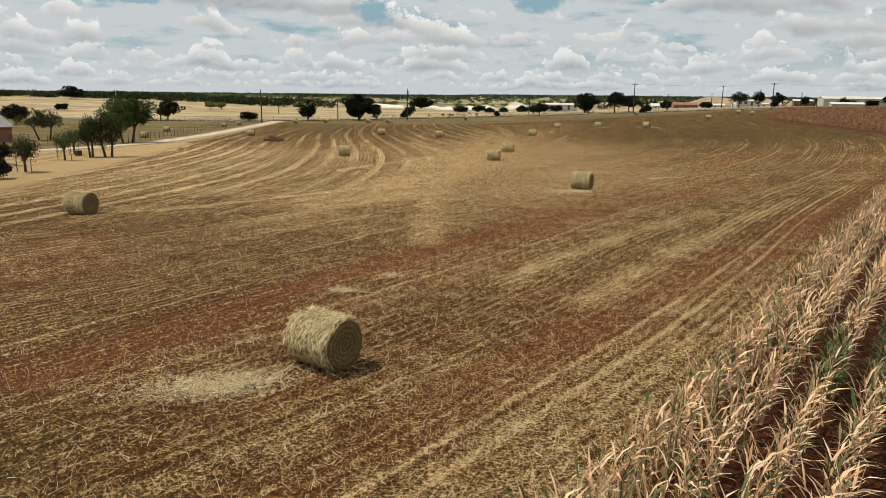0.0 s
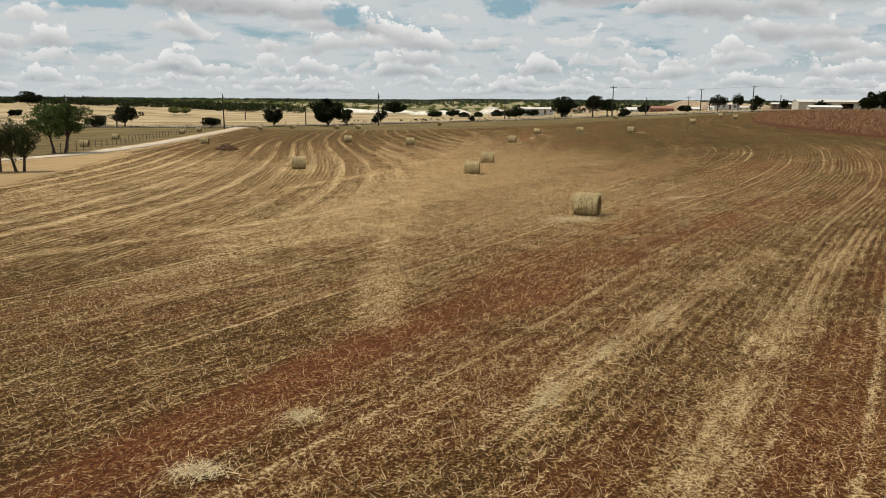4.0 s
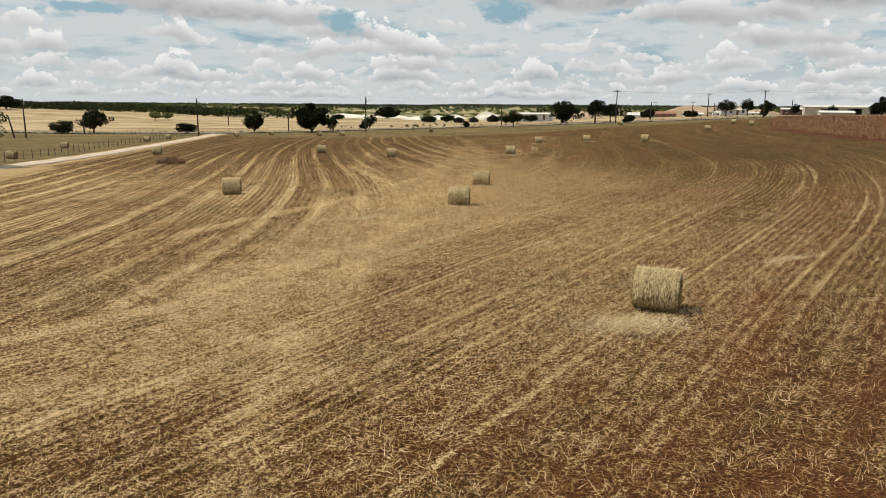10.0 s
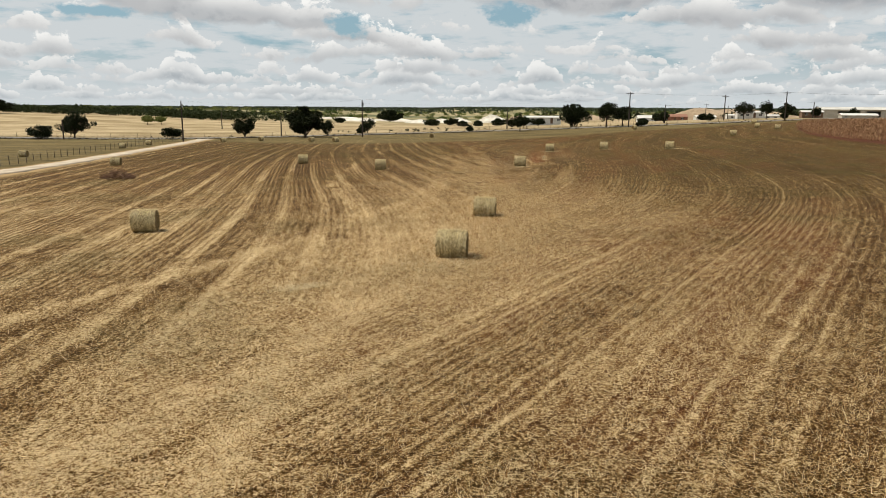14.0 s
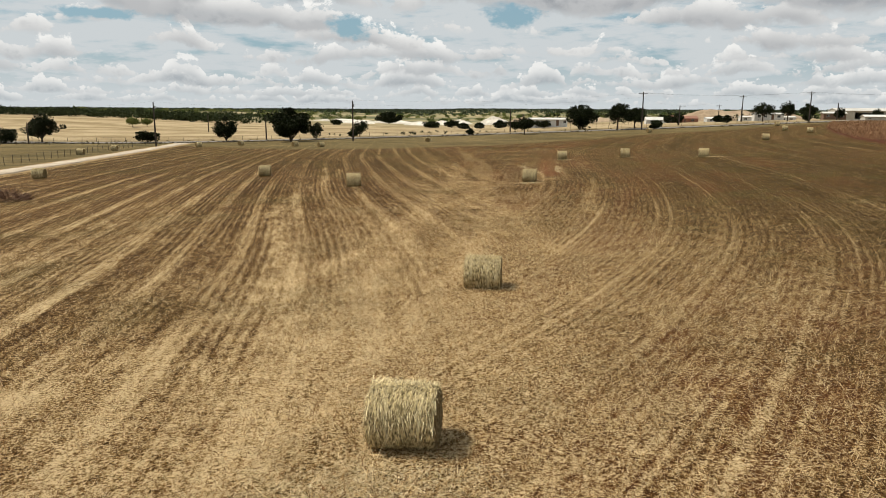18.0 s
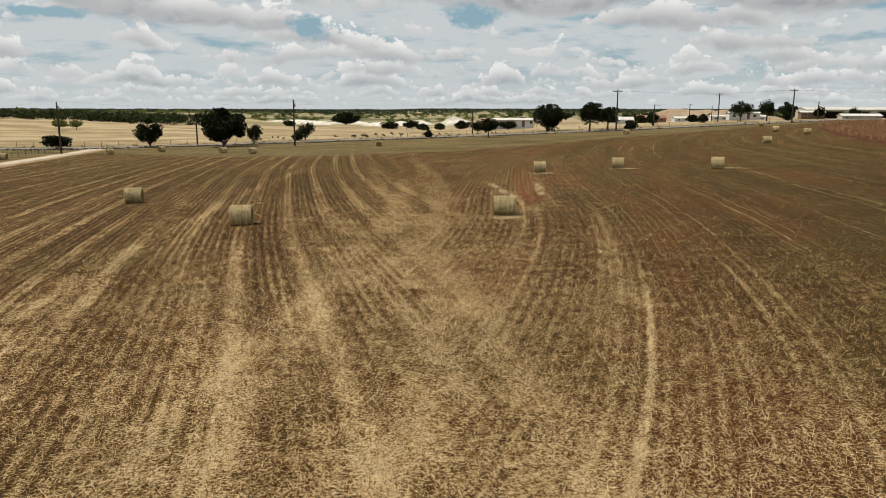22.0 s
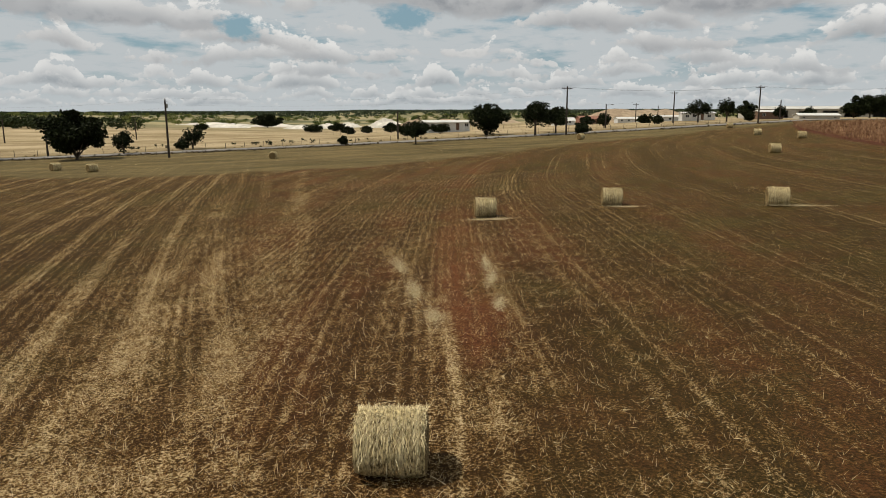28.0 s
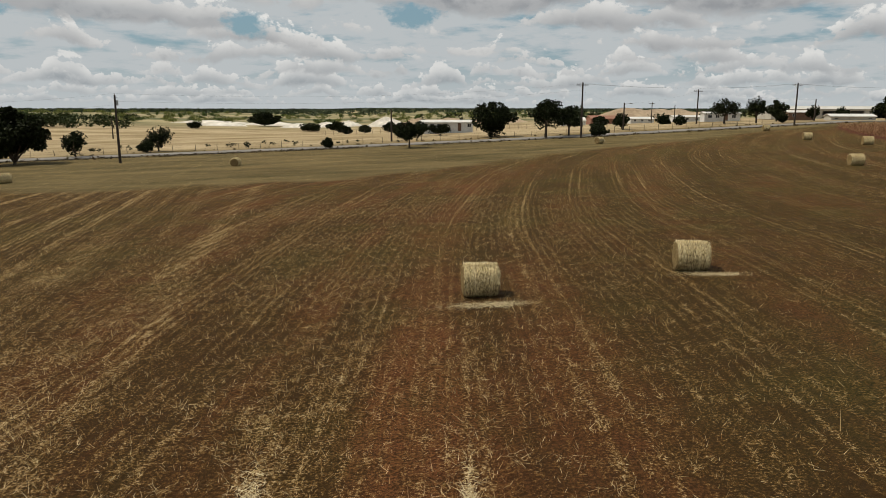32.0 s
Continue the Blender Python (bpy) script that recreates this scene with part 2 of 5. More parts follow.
def ground_look(k):
    def attr(name):
        return k.add("ShaderNodeAttribute", attribute_name=name).outputs["Fac"]

    def sum_of(*terms):
        out = terms[0]
        for t in terms[1:]:
            out = k.math("ADD", out, t)
        return out

    def off(v, gain):
        return k.math("MULTIPLY", k.math("SUBTRACT", v, 0.5), gain)
    pos = k.add("ShaderNodeTexCoord").outputs["Object"]
    xyz = k.add("ShaderNodeSeparateXYZ", {0: pos}).outputs

    def along_row(u, across, down, seed, detail=3.0):
        return k.noise(k.vec(k.math("MULTIPLY", u, across), k.math("MULTIPLY", xyz[1], down), seed), 1.0, detail, 0.6)

    def rows(u, seed, gap, phase, strong, pair):
        """How much straw the mower and the drill left, across rows of which u counts the metres."""
        wander = along_row(u, 0.2, 0.012, seed, 2.0)
        line = k.math("SINE", k.math("ADD", k.math("MULTIPLY", k.math("ADD", u, k.math("MULTIPLY", wander, 0.7)), 6.2832 / gap), phase))
        if pair:
            # two thin wheel lines side by side
            line = k.math("SUBTRACT", k.math("MULTIPLY", k.step(k.math("ABSOLUTE", k.math("SUBTRACT", line, 0.80)), 0.17, 0.03), 1.3), 0.2)
        else:
            half = k.math("SINE", k.math("MULTIPLY", k.math("ADD", u, k.math("MULTIPLY", wander, 0.7)), 6.2832 / (gap * 0.5)))
            line = k.math("ADD", k.step(line, 0.25, 0.95, -0.25, 0.80), k.math("MULTIPLY", half, 0.22))
        line = k.math("MULTIPLY", k.math("MULTIPLY", line, strong), k.step(along_row(u, 0.33, 0.03, seed + 11), 0.34, 0.62, 0.1, 1.25))
        drill = k.math("MULTIPLY", k.math("SINE", k.math("MULTIPLY", k.math("ADD", u, k.math("MULTIPLY", along_row(u, 2.6, 0.07, seed + 4), 0.10)), 6.2832 / 0.38)), k.step(along_row(u, 0.5, 0.05, seed + 15), 0.42, 0.62, 0.03, 0.15))
        streak = k.math("MULTIPLY", k.step(along_row(u, 0.95, 0.030, seed + 6, 4.0), 0.57, 0.70), 0.22 if pair else 0.14)
        return sum_of(line, drill, streak, off(along_row(u, 0.45, 0.014, seed + 2), 0.55 if pair else 0.30), off(along_row(u, 3.0, 0.10, seed + 8), 0.50), off(along_row(u, 4.5, 1.1, seed + 9), 0.95))
    light = k.add("ShaderNodeMix", {0: attr("seam"), 2: rows(attr("row_left"), 1.3, 2.55, 1.0, 0.23, False), 3: rows(attr("row_right"), 7.9, 4.3, 0.4, 0.20, True)}, data_type="FLOAT").outputs[0]
    mess = attr("mess")
    # where loose straw lies thick the rows below hardly show
    light = k.math("MULTIPLY", light, k.step(mess, 0.35, 0.95, 1.0, 0.65))
    a = k.noise(pos, 0.7, 5.0, 0.65)
    b = k.noise(pos, 15.0, 4.0, 0.72)
    fibre = k.noise(k.vec(k.math("MULTIPLY", xyz[0], 55.0), k.math("MULTIPLY", xyz[1], 17.0)), 1.0, 3.0, 0.7, distort=1.6)
    cross = k.noise(k.vec(k.math("MULTIPLY", xyz[0], 15.0), k.math("MULTIPLY", xyz[1], 48.0), 5.0), 1.0, 3.0, 0.7, distort=1.6)
    clod = k.noise(pos, 4.0, 3.0, 0.7)
    fine = sum_of(k.step(b, 0.36, 0.64, -0.42, 0.42), k.step(fibre, 0.36, 0.64, -0.26, 0.26), k.step(cross, 0.36, 0.64, -0.26, 0.26), off(clod, 0.8))
    # swirls in the loose straw
    swirl = k.noise(pos, 1.0, 4.0, 0.7, distort=2.5)
    cover = sum_of(attr("cover"), light, off(a, 0.55), k.math("MULTIPLY", off(swirl, 1.0), k.step(mess, 0.05, 0.7, 0.12, 0.85)))
    ramp = k.add("ShaderNodeValToRGB", {0: sum_of(k.math("MULTIPLY", cover, 1.15), fine, -0.06)})
    while len(ramp.color_ramp.elements) < len(STUBBLE):
        ramp.color_ramp.elements.new(0.5)
    for e, (at, tone) in zip(ramp.color_ramp.elements, STUBBLE):
        e.position, e.color = at, rgb(*tone)
    field = ramp.outputs[0]
    # red earth between the stalks, green growth in patches, cloud shade painted in far off
    bare = k.step(sum_of(cover, fine), 0.75, 0.25)
    reds = sum_of(k.math("MULTIPLY", attr("lane"), 0.55), k.math("MULTIPLY", k.step(attr("seam"), 0.0, 1.0, 0.06, 1.0), k.step(k.noise(k.vec(k.math("MULTIPLY", attr("row_right"), 0.22), k.math("MULTIPLY", xyz[1], 0.04), 3.0), 1.0, 4.0, 0.65), 0.44, 0.64, 0.05, 0.65)))
    field = k.mix(k.math("MULTIPLY", k.math("MULTIPLY", k.math("MINIMUM", reds, 0.9), bare), k.step(attr("regrowth_shade"), 0.1, 0.9, 1.0, 0.50)), field, k.mix(k.step(fine, -0.4, 0.4), rgb(0.068, 0.018, 0.007), rgb(0.24, 0.085, 0.032)))
    green = k.math("MULTIPLY", sum_of(k.step(k.noise(pos, 0.13, 4.0, 0.6), 0.48, 0.66, 0.08, 0.58), k.math("MULTIPLY", attr("regrowth_shade"), k.step(a, 0.3, 0.65, 0.25, 0.66))), k.step(fine, 0.35, -0.15, 0.3, 1.0))
    field = k.mix(green, field, k.mix(k.step(fine, -0.4, 0.4), rgb(0.024, 0.019, 0.0035), rgb(0.118, 0.086, 0.021)))
    field = k.mix(k.math("MULTIPLY", attr("fallow"), 0.85), field, k.mix(k.step(sum_of(k.noise(k.vec(k.math("MULTIPLY", xyz[0], 0.05), k.math("MULTIPLY", xyz[1], 0.20)), 1.0, 5.0, 0.65), k.math("MULTIPLY", fine, 0.25)), 0.3, 0.7), rgb(0.055, 0.046, 0.016), rgb(0.175, 0.130, 0.058)))
    c9 = k.noise(pos, 34.0, 3.0, 0.7)
    # dry pasture, with long stretches of paler grass
    pn = k.noise(k.vec(k.math("MULTIPLY", xyz[0], 0.010), k.math("MULTIPLY", xyz[1], 0.045)), 1.0, 5.0, 0.6)
    pasture = k.mix(k.step(k.math("ADD", k.math("MULTIPLY", pn, 0.5), k.math("MULTIPLY", k.noise(pos, 0.06, 5.0, 0.65), 0.5)), 0.33, 0.66), rgb(0.165, 0.118, 0.056), rgb(0.375, 0.30, 0.185))
    pasture = k.mix(k.step(k.noise(pos, 0.25, 5.0, 0.7), 0.55, 0.72, 0, 0.6), pasture, rgb(0.20, 0.15, 0.065))
    ground = k.mix(attr("pasture"), field, pasture)
    dirt = k.mix(k.noise(pos, 0.5, 5.0, 0.6), rgb(0.27, 0.18, 0.085), rgb(0.43, 0.315, 0.17))
    dirt = k.mix(k.step(c9, 0.3, 0.7, 0.0, 0.35), dirt, rgb(0.2, 0.13, 0.06))
    ground = k.mix(attr("dirt"), ground, dirt)
    # red soil under the corn, its colour darkened for the plants' shade
    corn_soil_shaded = k.mix(b, rgb(0.040, 0.012, 0.0055), rgb(0.105, 0.036, 0.017))
    ground = k.mix(attr("corn"), ground, corn_soil_shaded)
    scrub = k.mix(k.step(k.noise(pos, 0.006, 6.0, 0.65), 0.38, 0.62), rgb(0.07, 0.08, 0.035), rgb(0.30, 0.25, 0.14))
    ground = k.mix(attr("scrub"), ground, scrub)
    return ground, sum_of(b, k.math("MULTIPLY", fibre, 0.5), k.math("MULTIPLY", cross, 0.5))


M_GROUND = surface("field_ground", ground_look, 0.95, bump=1.0, bump_dist=0.07, spec=0.1)


def straw_look(k):
    """Cut stalks, each its own tone from bleached to brown, redder or greener where the ground is, and dimmed for its
    painted shade.
    """
    own, _ = island([(0.11, 0.048, 0.013), (0.16, 0.072, 0.020), (0.24, 0.120, 0.036), (0.66, 0.49, 0.255), (0.86, 0.70, 0.44), (0.76, 0.595, 0.345), (0.52, 0.355, 0.16), (0.19, 0.095, 0.028), (0.13, 0.100, 0.022)], 0.9)(k)
    red = k.math("MULTIPLY", k.add("ShaderNodeAttribute", attribute_name="lane").outputs["Fac"], 0.35)
    green = k.math("MULTIPLY", k.add("ShaderNodeAttribute", attribute_name="regrowth_shade").outputs["Fac"], 0.75)
    own = k.mix(red, own, k.mix(1.0, own, rgb(0.75, 0.48, 0.38), "MULTIPLY"))
    return k.mix(green, own, k.mix(1.0, own, rgb(0.62, 0.62, 0.45), "MULTIPLY")), None


M_STRAW_ROW = surface("row_straw", straw_look, 0.75, spec=0.2, thin=0.25)
M_HAY_LOOSE = surface("loose_hay", island([(0.52, 0.41, 0.21), (0.86, 0.74, 0.46), (0.16, 0.11, 0.045), (0.68, 0.56, 0.31)], 0.85), 0.75)
M_HAY_MAT = surface("raked_hay", island([(0.56, 0.46, 0.27), (0.72, 0.61, 0.39), (0.30, 0.22, 0.11), (0.62, 0.51, 0.31)], 0.85), 0.75)


def hay_look(k):
    p = k.add("ShaderNodeTexCoord").outputs["Object"]
    s = k.add("ShaderNodeSeparateXYZ", {0: p}).outputs
    fibre = k.noise(k.vec(k.math("MULTIPLY", s[0], 26.0), k.math("MULTIPLY", s[1], 9.0), k.math("MULTIPLY", s[2], 9.0)), 1.0, 5.0, 0.7)
    lump = k.noise(p, 3.2, 4.0, 0.6)
    ring = k.noise(k.vec(k.math("MULTIPLY", s[0], 7.0), k.math("MULTIPLY", s[1], 0.5), k.math("MULTIPLY", s[2], 0.5)), 1.0, 2.0)
    c = k.mix(k.step(fibre, 0.32, 0.70), rgb(0.060, 0.040, 0.016), rgb(0.76, 0.62, 0.33))
    c = k.mix(k.step(lump, 0.5, 0.72, 0.0, 0.45), c, rgb(0.25, 0.21, 0.10))
    c = k.mix(k.step(ring, 0.55, 0.7, 0.0, 0.40), c, rgb(0.70, 0.60, 0.36))
    return c, k.math("ADD", fibre, lump)


def hay_end_look(k):
    p = k.add("ShaderNodeTexCoord").outputs["Object"]
    s = k.add("ShaderNodeSeparateXYZ", {0: p}).outputs
    up = k.math("SUBTRACT", s[2], 0.544)
    r = k.math("SQRT", k.math("ADD", k.math("MULTIPLY", s[1], s[1]), k.math("MULTIPLY", up, up)))
    turn = k.math("ARCTAN2", s[1], up)
    wind = k.math("SINE", k.math("ADD", k.math("MULTIPLY", r, 62.0), k.math("ADD", turn, k.math("MULTIPLY", k.noise(p, 7.0, 5.0, 0.75), 13.0))))
    grain = k.noise(p, 40.0, 4.0, 0.7)
    # brown coil, toned darker than the barrel to paint in its shade
    c = k.mix(k.step(wind, -0.9, 1.0, 0.25, 0.55), rgb(0.10, 0.066, 0.027), rgb(0.44, 0.325, 0.155))
    c = k.mix(k.step(grain, 0.35, 0.7), k.mix(0.5, c, rgb(0.06, 0.042, 0.018)), c)
    return c, k.math("ADD", k.math("MULTIPLY", wind, 0.15), grain)


M_HAY = surface("hay", hay_look, 0.9, bump=1.0, bump_dist=0.05, spec=0.1)
M_HAY_END = surface("hay_end", hay_end_look, 0.95, bump=1.0, bump_dist=0.04, spec=0.1)
M_CORN = surface("corn_leaf", island([(0.60, 0.37, 0.20), (0.78, 0.56, 0.34), (0.34, 0.165, 0.085), (0.72, 0.50, 0.30), (0.055, 0.08, 0.022), (0.10, 0.13, 0.038), (0.45, 0.24, 0.13), (0.84, 0.66, 0.44), (0.62, 0.38, 0.22)], 0.7), 0.65, thin=0.14)
M_CORN_FAR = surface("corn_far", island([(0.22, 0.115, 0.052), (0.40, 0.225, 0.11), (0.12, 0.060, 0.029), (0.28, 0.15, 0.07), (0.46, 0.285, 0.15)], 0.7), 0.75, thin=0.12)
M_STALK = surface("corn_stalk", two_tone((0.24, 0.15, 0.06), (0.40, 0.29, 0.13), 8), 0.7)
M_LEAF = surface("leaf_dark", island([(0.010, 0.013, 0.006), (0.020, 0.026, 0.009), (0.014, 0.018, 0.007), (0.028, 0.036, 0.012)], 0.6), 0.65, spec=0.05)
M_LEAF_MID = surface("leaf_mid", island([(0.05, 0.075, 0.02), (0.085, 0.12, 0.035), (0.06, 0.085, 0.025)], 0.6), 0.65, thin=0.2, spec=0.05)
M_LEAF_YARD = surface("leaf_yard", island([(0.030, 0.038, 0.014), (0.055, 0.068, 0.022), (0.042, 0.045, 0.018), (0.075, 0.085, 0.030)], 0.7), 0.65, thin=0.15, spec=0.05)
M_LEAF_LIGHT = surface("leaf_light", island([(0.13, 0.15, 0.04), (0.19, 0.20, 0.06), (0.11, 0.13, 0.04)], 0.7), 0.65, thin=0.25, spec=0.05)
# lighter green for the horizon woods, in place of haze
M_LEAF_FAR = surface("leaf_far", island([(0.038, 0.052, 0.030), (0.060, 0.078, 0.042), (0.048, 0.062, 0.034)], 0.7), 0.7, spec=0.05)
M_LEAF_WOOD = surface("leaf_wood", island([(0.022, 0.032, 0.012), (0.045, 0.058, 0.021), (0.030, 0.042, 0.015), (0.062, 0.075, 0.027)], 0.6), 0.7, spec=0.05)
M_LEAF_DRY = surface("leaf_dry", island([(0.055, 0.040, 0.022), (0.09, 0.06, 0.035), (0.05, 0.05, 0.02)], 0.7), 0.7, spec=0.05)
M_TWIG = surface("dry_twig", island([(0.10, 0.045, 0.026), (0.20, 0.10, 0.06), (0.07, 0.035, 0.02), (0.26, 0.15, 0.09)], 0.7), 0.8)
M_BARK = surface("bark", two_tone((0.05, 0.038, 0.028), (0.11, 0.085, 0.06), 3), 0.95, bump=0.6)
M_POLE = surface("pole_wood", two_tone((0.032, 0.024, 0.018), (0.065, 0.05, 0.037), 1.5), 0.9, bump=0.4)
M_POST = surface("post_wood", two_tone((0.07, 0.055, 0.04), (0.14, 0.11, 0.08), 4), 0.9, bump=0.4)
M_WIRE = surface("wire", two_tone((0.03, 0.03, 0.03), (0.05, 0.05, 0.05), 3), 0.5, 0.6)
M_METAL = surface("grey_metal", two_tone((0.28, 0.29, 0.29), (0.40, 0.41, 0.41), 2), 0.45, 0.7)
M_CERAMIC = surface("insulator", two_tone((0.30, 0.30, 0.29), (0.45, 0.44, 0.42), 6), 0.3)
M_ROAD = surface("asphalt", two_tone((0.14, 0.13, 0.115), (0.21, 0.195, 0.175), 0.4, 12.0), 0.9, bump=0.3)
M_GRAVEL = surface("gravel", two_tone((0.33, 0.27, 0.20), (0.48, 0.41, 0.32), 0.5, 14.0), 0.95, bump=0.5)
M_WHITE = surface("white_siding", two_tone((0.50, 0.50, 0.48), (0.64, 0.64, 0.62), 0.6), 0.6)
M_CREAM = surface("cream_metal", two_tone((0.34, 0.32, 0.28), (0.44, 0.42, 0.37), 0.3), 0.55)
M_ROOF_WHITE = surface("pale_roof", two_tone((0.50, 0.50, 0.48), (0.64, 0.63, 0.60), 0.4), 0.5)
M_ROOF_TIN = surface("tin_roof", two_tone((0.42, 0.41, 0.38), (0.55, 0.54, 0.50), 0.2), 0.6)
M_ROOF_GREY = surface("grey_roof", two_tone((0.16, 0.155, 0.15), (0.24, 0.23, 0.22), 0.5), 0.7)
M_ROOF_RED = surface("red_roof", two_tone((0.20, 0.095, 0.062), (0.27, 0.135, 0.09), 0.7), 0.8)
M_BRICK = surface("red_brick", two_tone((0.22, 0.10, 0.065), (0.30, 0.15, 0.10), 1.2), 0.9)
M_GLASS = surface("dark_glass", two_tone((0.02, 0.025, 0.03), (0.03, 0.035, 0.04), 1.0), 0.1, spec=0.5)
M_DOOR = surface("brown_door", two_tone((0.12, 0.07, 0.045), (0.18, 0.11, 0.07), 2.0), 0.6)
M_HEAP = surface("limestone_heap", two_tone((0.46, 0.43, 0.37), (0.70, 0.66, 0.59), 0.08, 0.6), 0.95, bump=0.8, bump_dist=0.6)
M_HEAP_TAN = surface("tan_heap", two_tone((0.26, 0.19, 0.125), (0.40, 0.31, 0.21), 0.08, 0.6), 0.95, bump=0.8, bump_dist=0.6)

# ---- ground ----
def spaced(lo, hi, step, reach):
    mid = np.arange(lo, hi + 0.01, step)
    grow, edge, d = [], 0.0, step
    while edge < reach:
        d *= 1.16
        edge += d
        grow.append(edge)
    grow = np.array(grow)
    return np.r_[lo - grow[::-1], mid, mid[-1] + grow]


gx, gy = spaced(-72, 132, 0.72, 4600), spaced(-14, 284, 0.72, 4400)
X, Y = np.meshgrid(gx, gy)
Z = ground_z(X, Y)
rng = np.random.default_rng(5)


def wobble(x, y, scale, seed):
    """Smooth noise between -1 and 1."""
    r = np.random.default_rng(seed)
    out = 0
    for i in range(6):
        a, ph, f = r.uniform(0, 6.28), r.uniform(0, 6.28), r.uniform(0.6, 1.7) / scale
        out = out + np.sin((x * math.cos(a) + y * math.sin(a)) * f * 6.28 + ph)
    return out / 3.5


Z = Z + 0.05 * wobble(X, Y, 9, 1) * smooth(Y, 300, 250) + 0.03 * wobble(X, Y, 3, 2) * smooth(Y, 300, 250)
cols, rws = len(gx), len(gy)
ids = np.arange(cols * rws).reshape(rws, cols)
quads = np.stack([ids[:-1, :-1], ids[:-1, 1:], ids[1:, 1:], ids[1:, :-1]], -1).reshape(-1, 4)
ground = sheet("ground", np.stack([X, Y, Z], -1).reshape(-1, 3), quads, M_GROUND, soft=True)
tagged(ground, "mown hay field with straw rows, dry pasture beyond", "ground", kind="structure")

SEAM = [(-30, 12), (-14, 26), (-7, 40), (-1, 54), (4, 66), (7, 82), (8, 100), (9, 120), (6, 150), (2, 200), (0, 260)]
slope_y = np.arange(-200, 600, 0.5)
slope = np.interp(slope_y, [-200, 45, 62, 78, 92, 112, 140, 165, 200, 240, 300], [0.72, 0.72, 0.69, 0.54, 0.32, 0.17, 0.15, 0.25, 0.5, 0.9, 1.2])
slope = np.convolve(np.pad(slope, 20, "edge"), np.ones(41) / 41, "valid")
drift = np.cumsum(slope) * 0.5
drift -= np.interp(60, slope_y, drift)
bend = np.interp(slope_y, [-200, 10, 35, 52, 70, 95, 125, 170, 210, 300], [0.6, 0.40, 0.15, 0.0, -0.13, -0.21, -0.16, -0.08, -0.04, 0.0])
drift_left = np.cumsum(np.convolve(np.pad(bend, 20, "edge"), np.ones(41) / 41, "valid")) * 0.5
# wheel tracks where the tractor crossed the rows, and bare lanes of red soil
TRACKS = [[(8.4, 187), (8.9, 126.5), (8.1, 100), (7, 88), (5.7, 80), (1, 60)], [(9.5, 149), (4.7, 107.6), (2.4, 90.3), (1.1, 81.7), (-3, 68), (-10, 52)], [(2.6, 165), (6.1, 115.7), (8.6, 93.3), (9.2, 79.9)],
          [(-5.3, 161), (-6.7, 123.7), (-6, 94.7), (-2.1, 79.4), (1, 66)], [(-1, 21.7), (-1.2, 34), (-0.7, 50), (4.3, 99)], [(9.1, 164), (10, 138.5), (9.6, 121), (7.7, 109), (4.8, 95)], [(-16, 30), (-6, 40), (0, 52), (3, 62)],
          [(2.0, 16.4), (3.5, 18.8), (5.4, 21.2), (7.6, 24.0), (9.9, 27.0), (12.8, 30.5)], [(3.8, 13.8), (8.1, 20.2), (14.6, 29), (19.3, 34.6)], [(-0.2, 116), (1.9, 107), (3.6, 99.6), (3.8, 96)], [(1, 119), (4.4, 106.3), (6.8, 95.6)], [(6.8, 140), (5.9, 109.6), (3.3, 99.6)], [(7.7, 114), (7.4, 103), (7.7, 92)], [(17.8, 111.5), (15.4, 101.2), (13.5, 92)], [(14.2, 134), (14.4, 124), (14.8, 114)], [(18.2, 132), (17.3, 125), (16.2, 116)]]
RED_LANES = [[(-14, 2), (-7, 10.5), (-4, 15.3), (2.5, 26.7), (12, 41)], [(-3.4, 2.5), (1.2, 8), (6.1, 14.3), (14.1, 24.2), (28, 43)], [(15, 118), (17.5, 134.7), (19.1, 144.2), (22, 159.3), (27.1, 179)], [(0.9, 22.2), (6, 29), (11.7, 34.9), (20, 45)], [(24, 96), (27, 120), (31, 145), (38, 170)]]
HEADLAND = [(-140, 226), (-60, 224), (-42, 210), (-25, 195), (-8, 188.5), (3, 190.5), (15, 190), (29, 199), (51, 219), (76, 232), (100, 250), (125, 262)]
YARD_EDGE = [(-22, -10), (-26, 20), (-30, 40), (-33, 62), (-37, 82), (-40, 98), (-42, 125)]


# the ridge of loose straw where the baler turned: x, y, half width
PALE = [(-9, 24), (-5.5, 34), (-2.8, 45), (-0.5, 55), (3.0, 66), (5.6, 78), (6.4, 92), (6.0, 105), (4.5, 120), (4.0, 142), (6, 170)]
PALE_Y, PALE_HALF = [20, 36, 50, 65, 82, 96, 110, 126, 150, 175], [1.8, 2.6, 4.2, 5.8, 5.5, 4.8, 4.0, 3.4, 3.0, 2.0]


def regrowth_shade(x, y):
    """Thin green growth over the far side of the field, and the cloud shade painted there."""
    return np.maximum(smooth(x - 0.10 * y, -4, 20) * smooth(y, 46, 105), 0.55 * smooth(y, 112, 150))


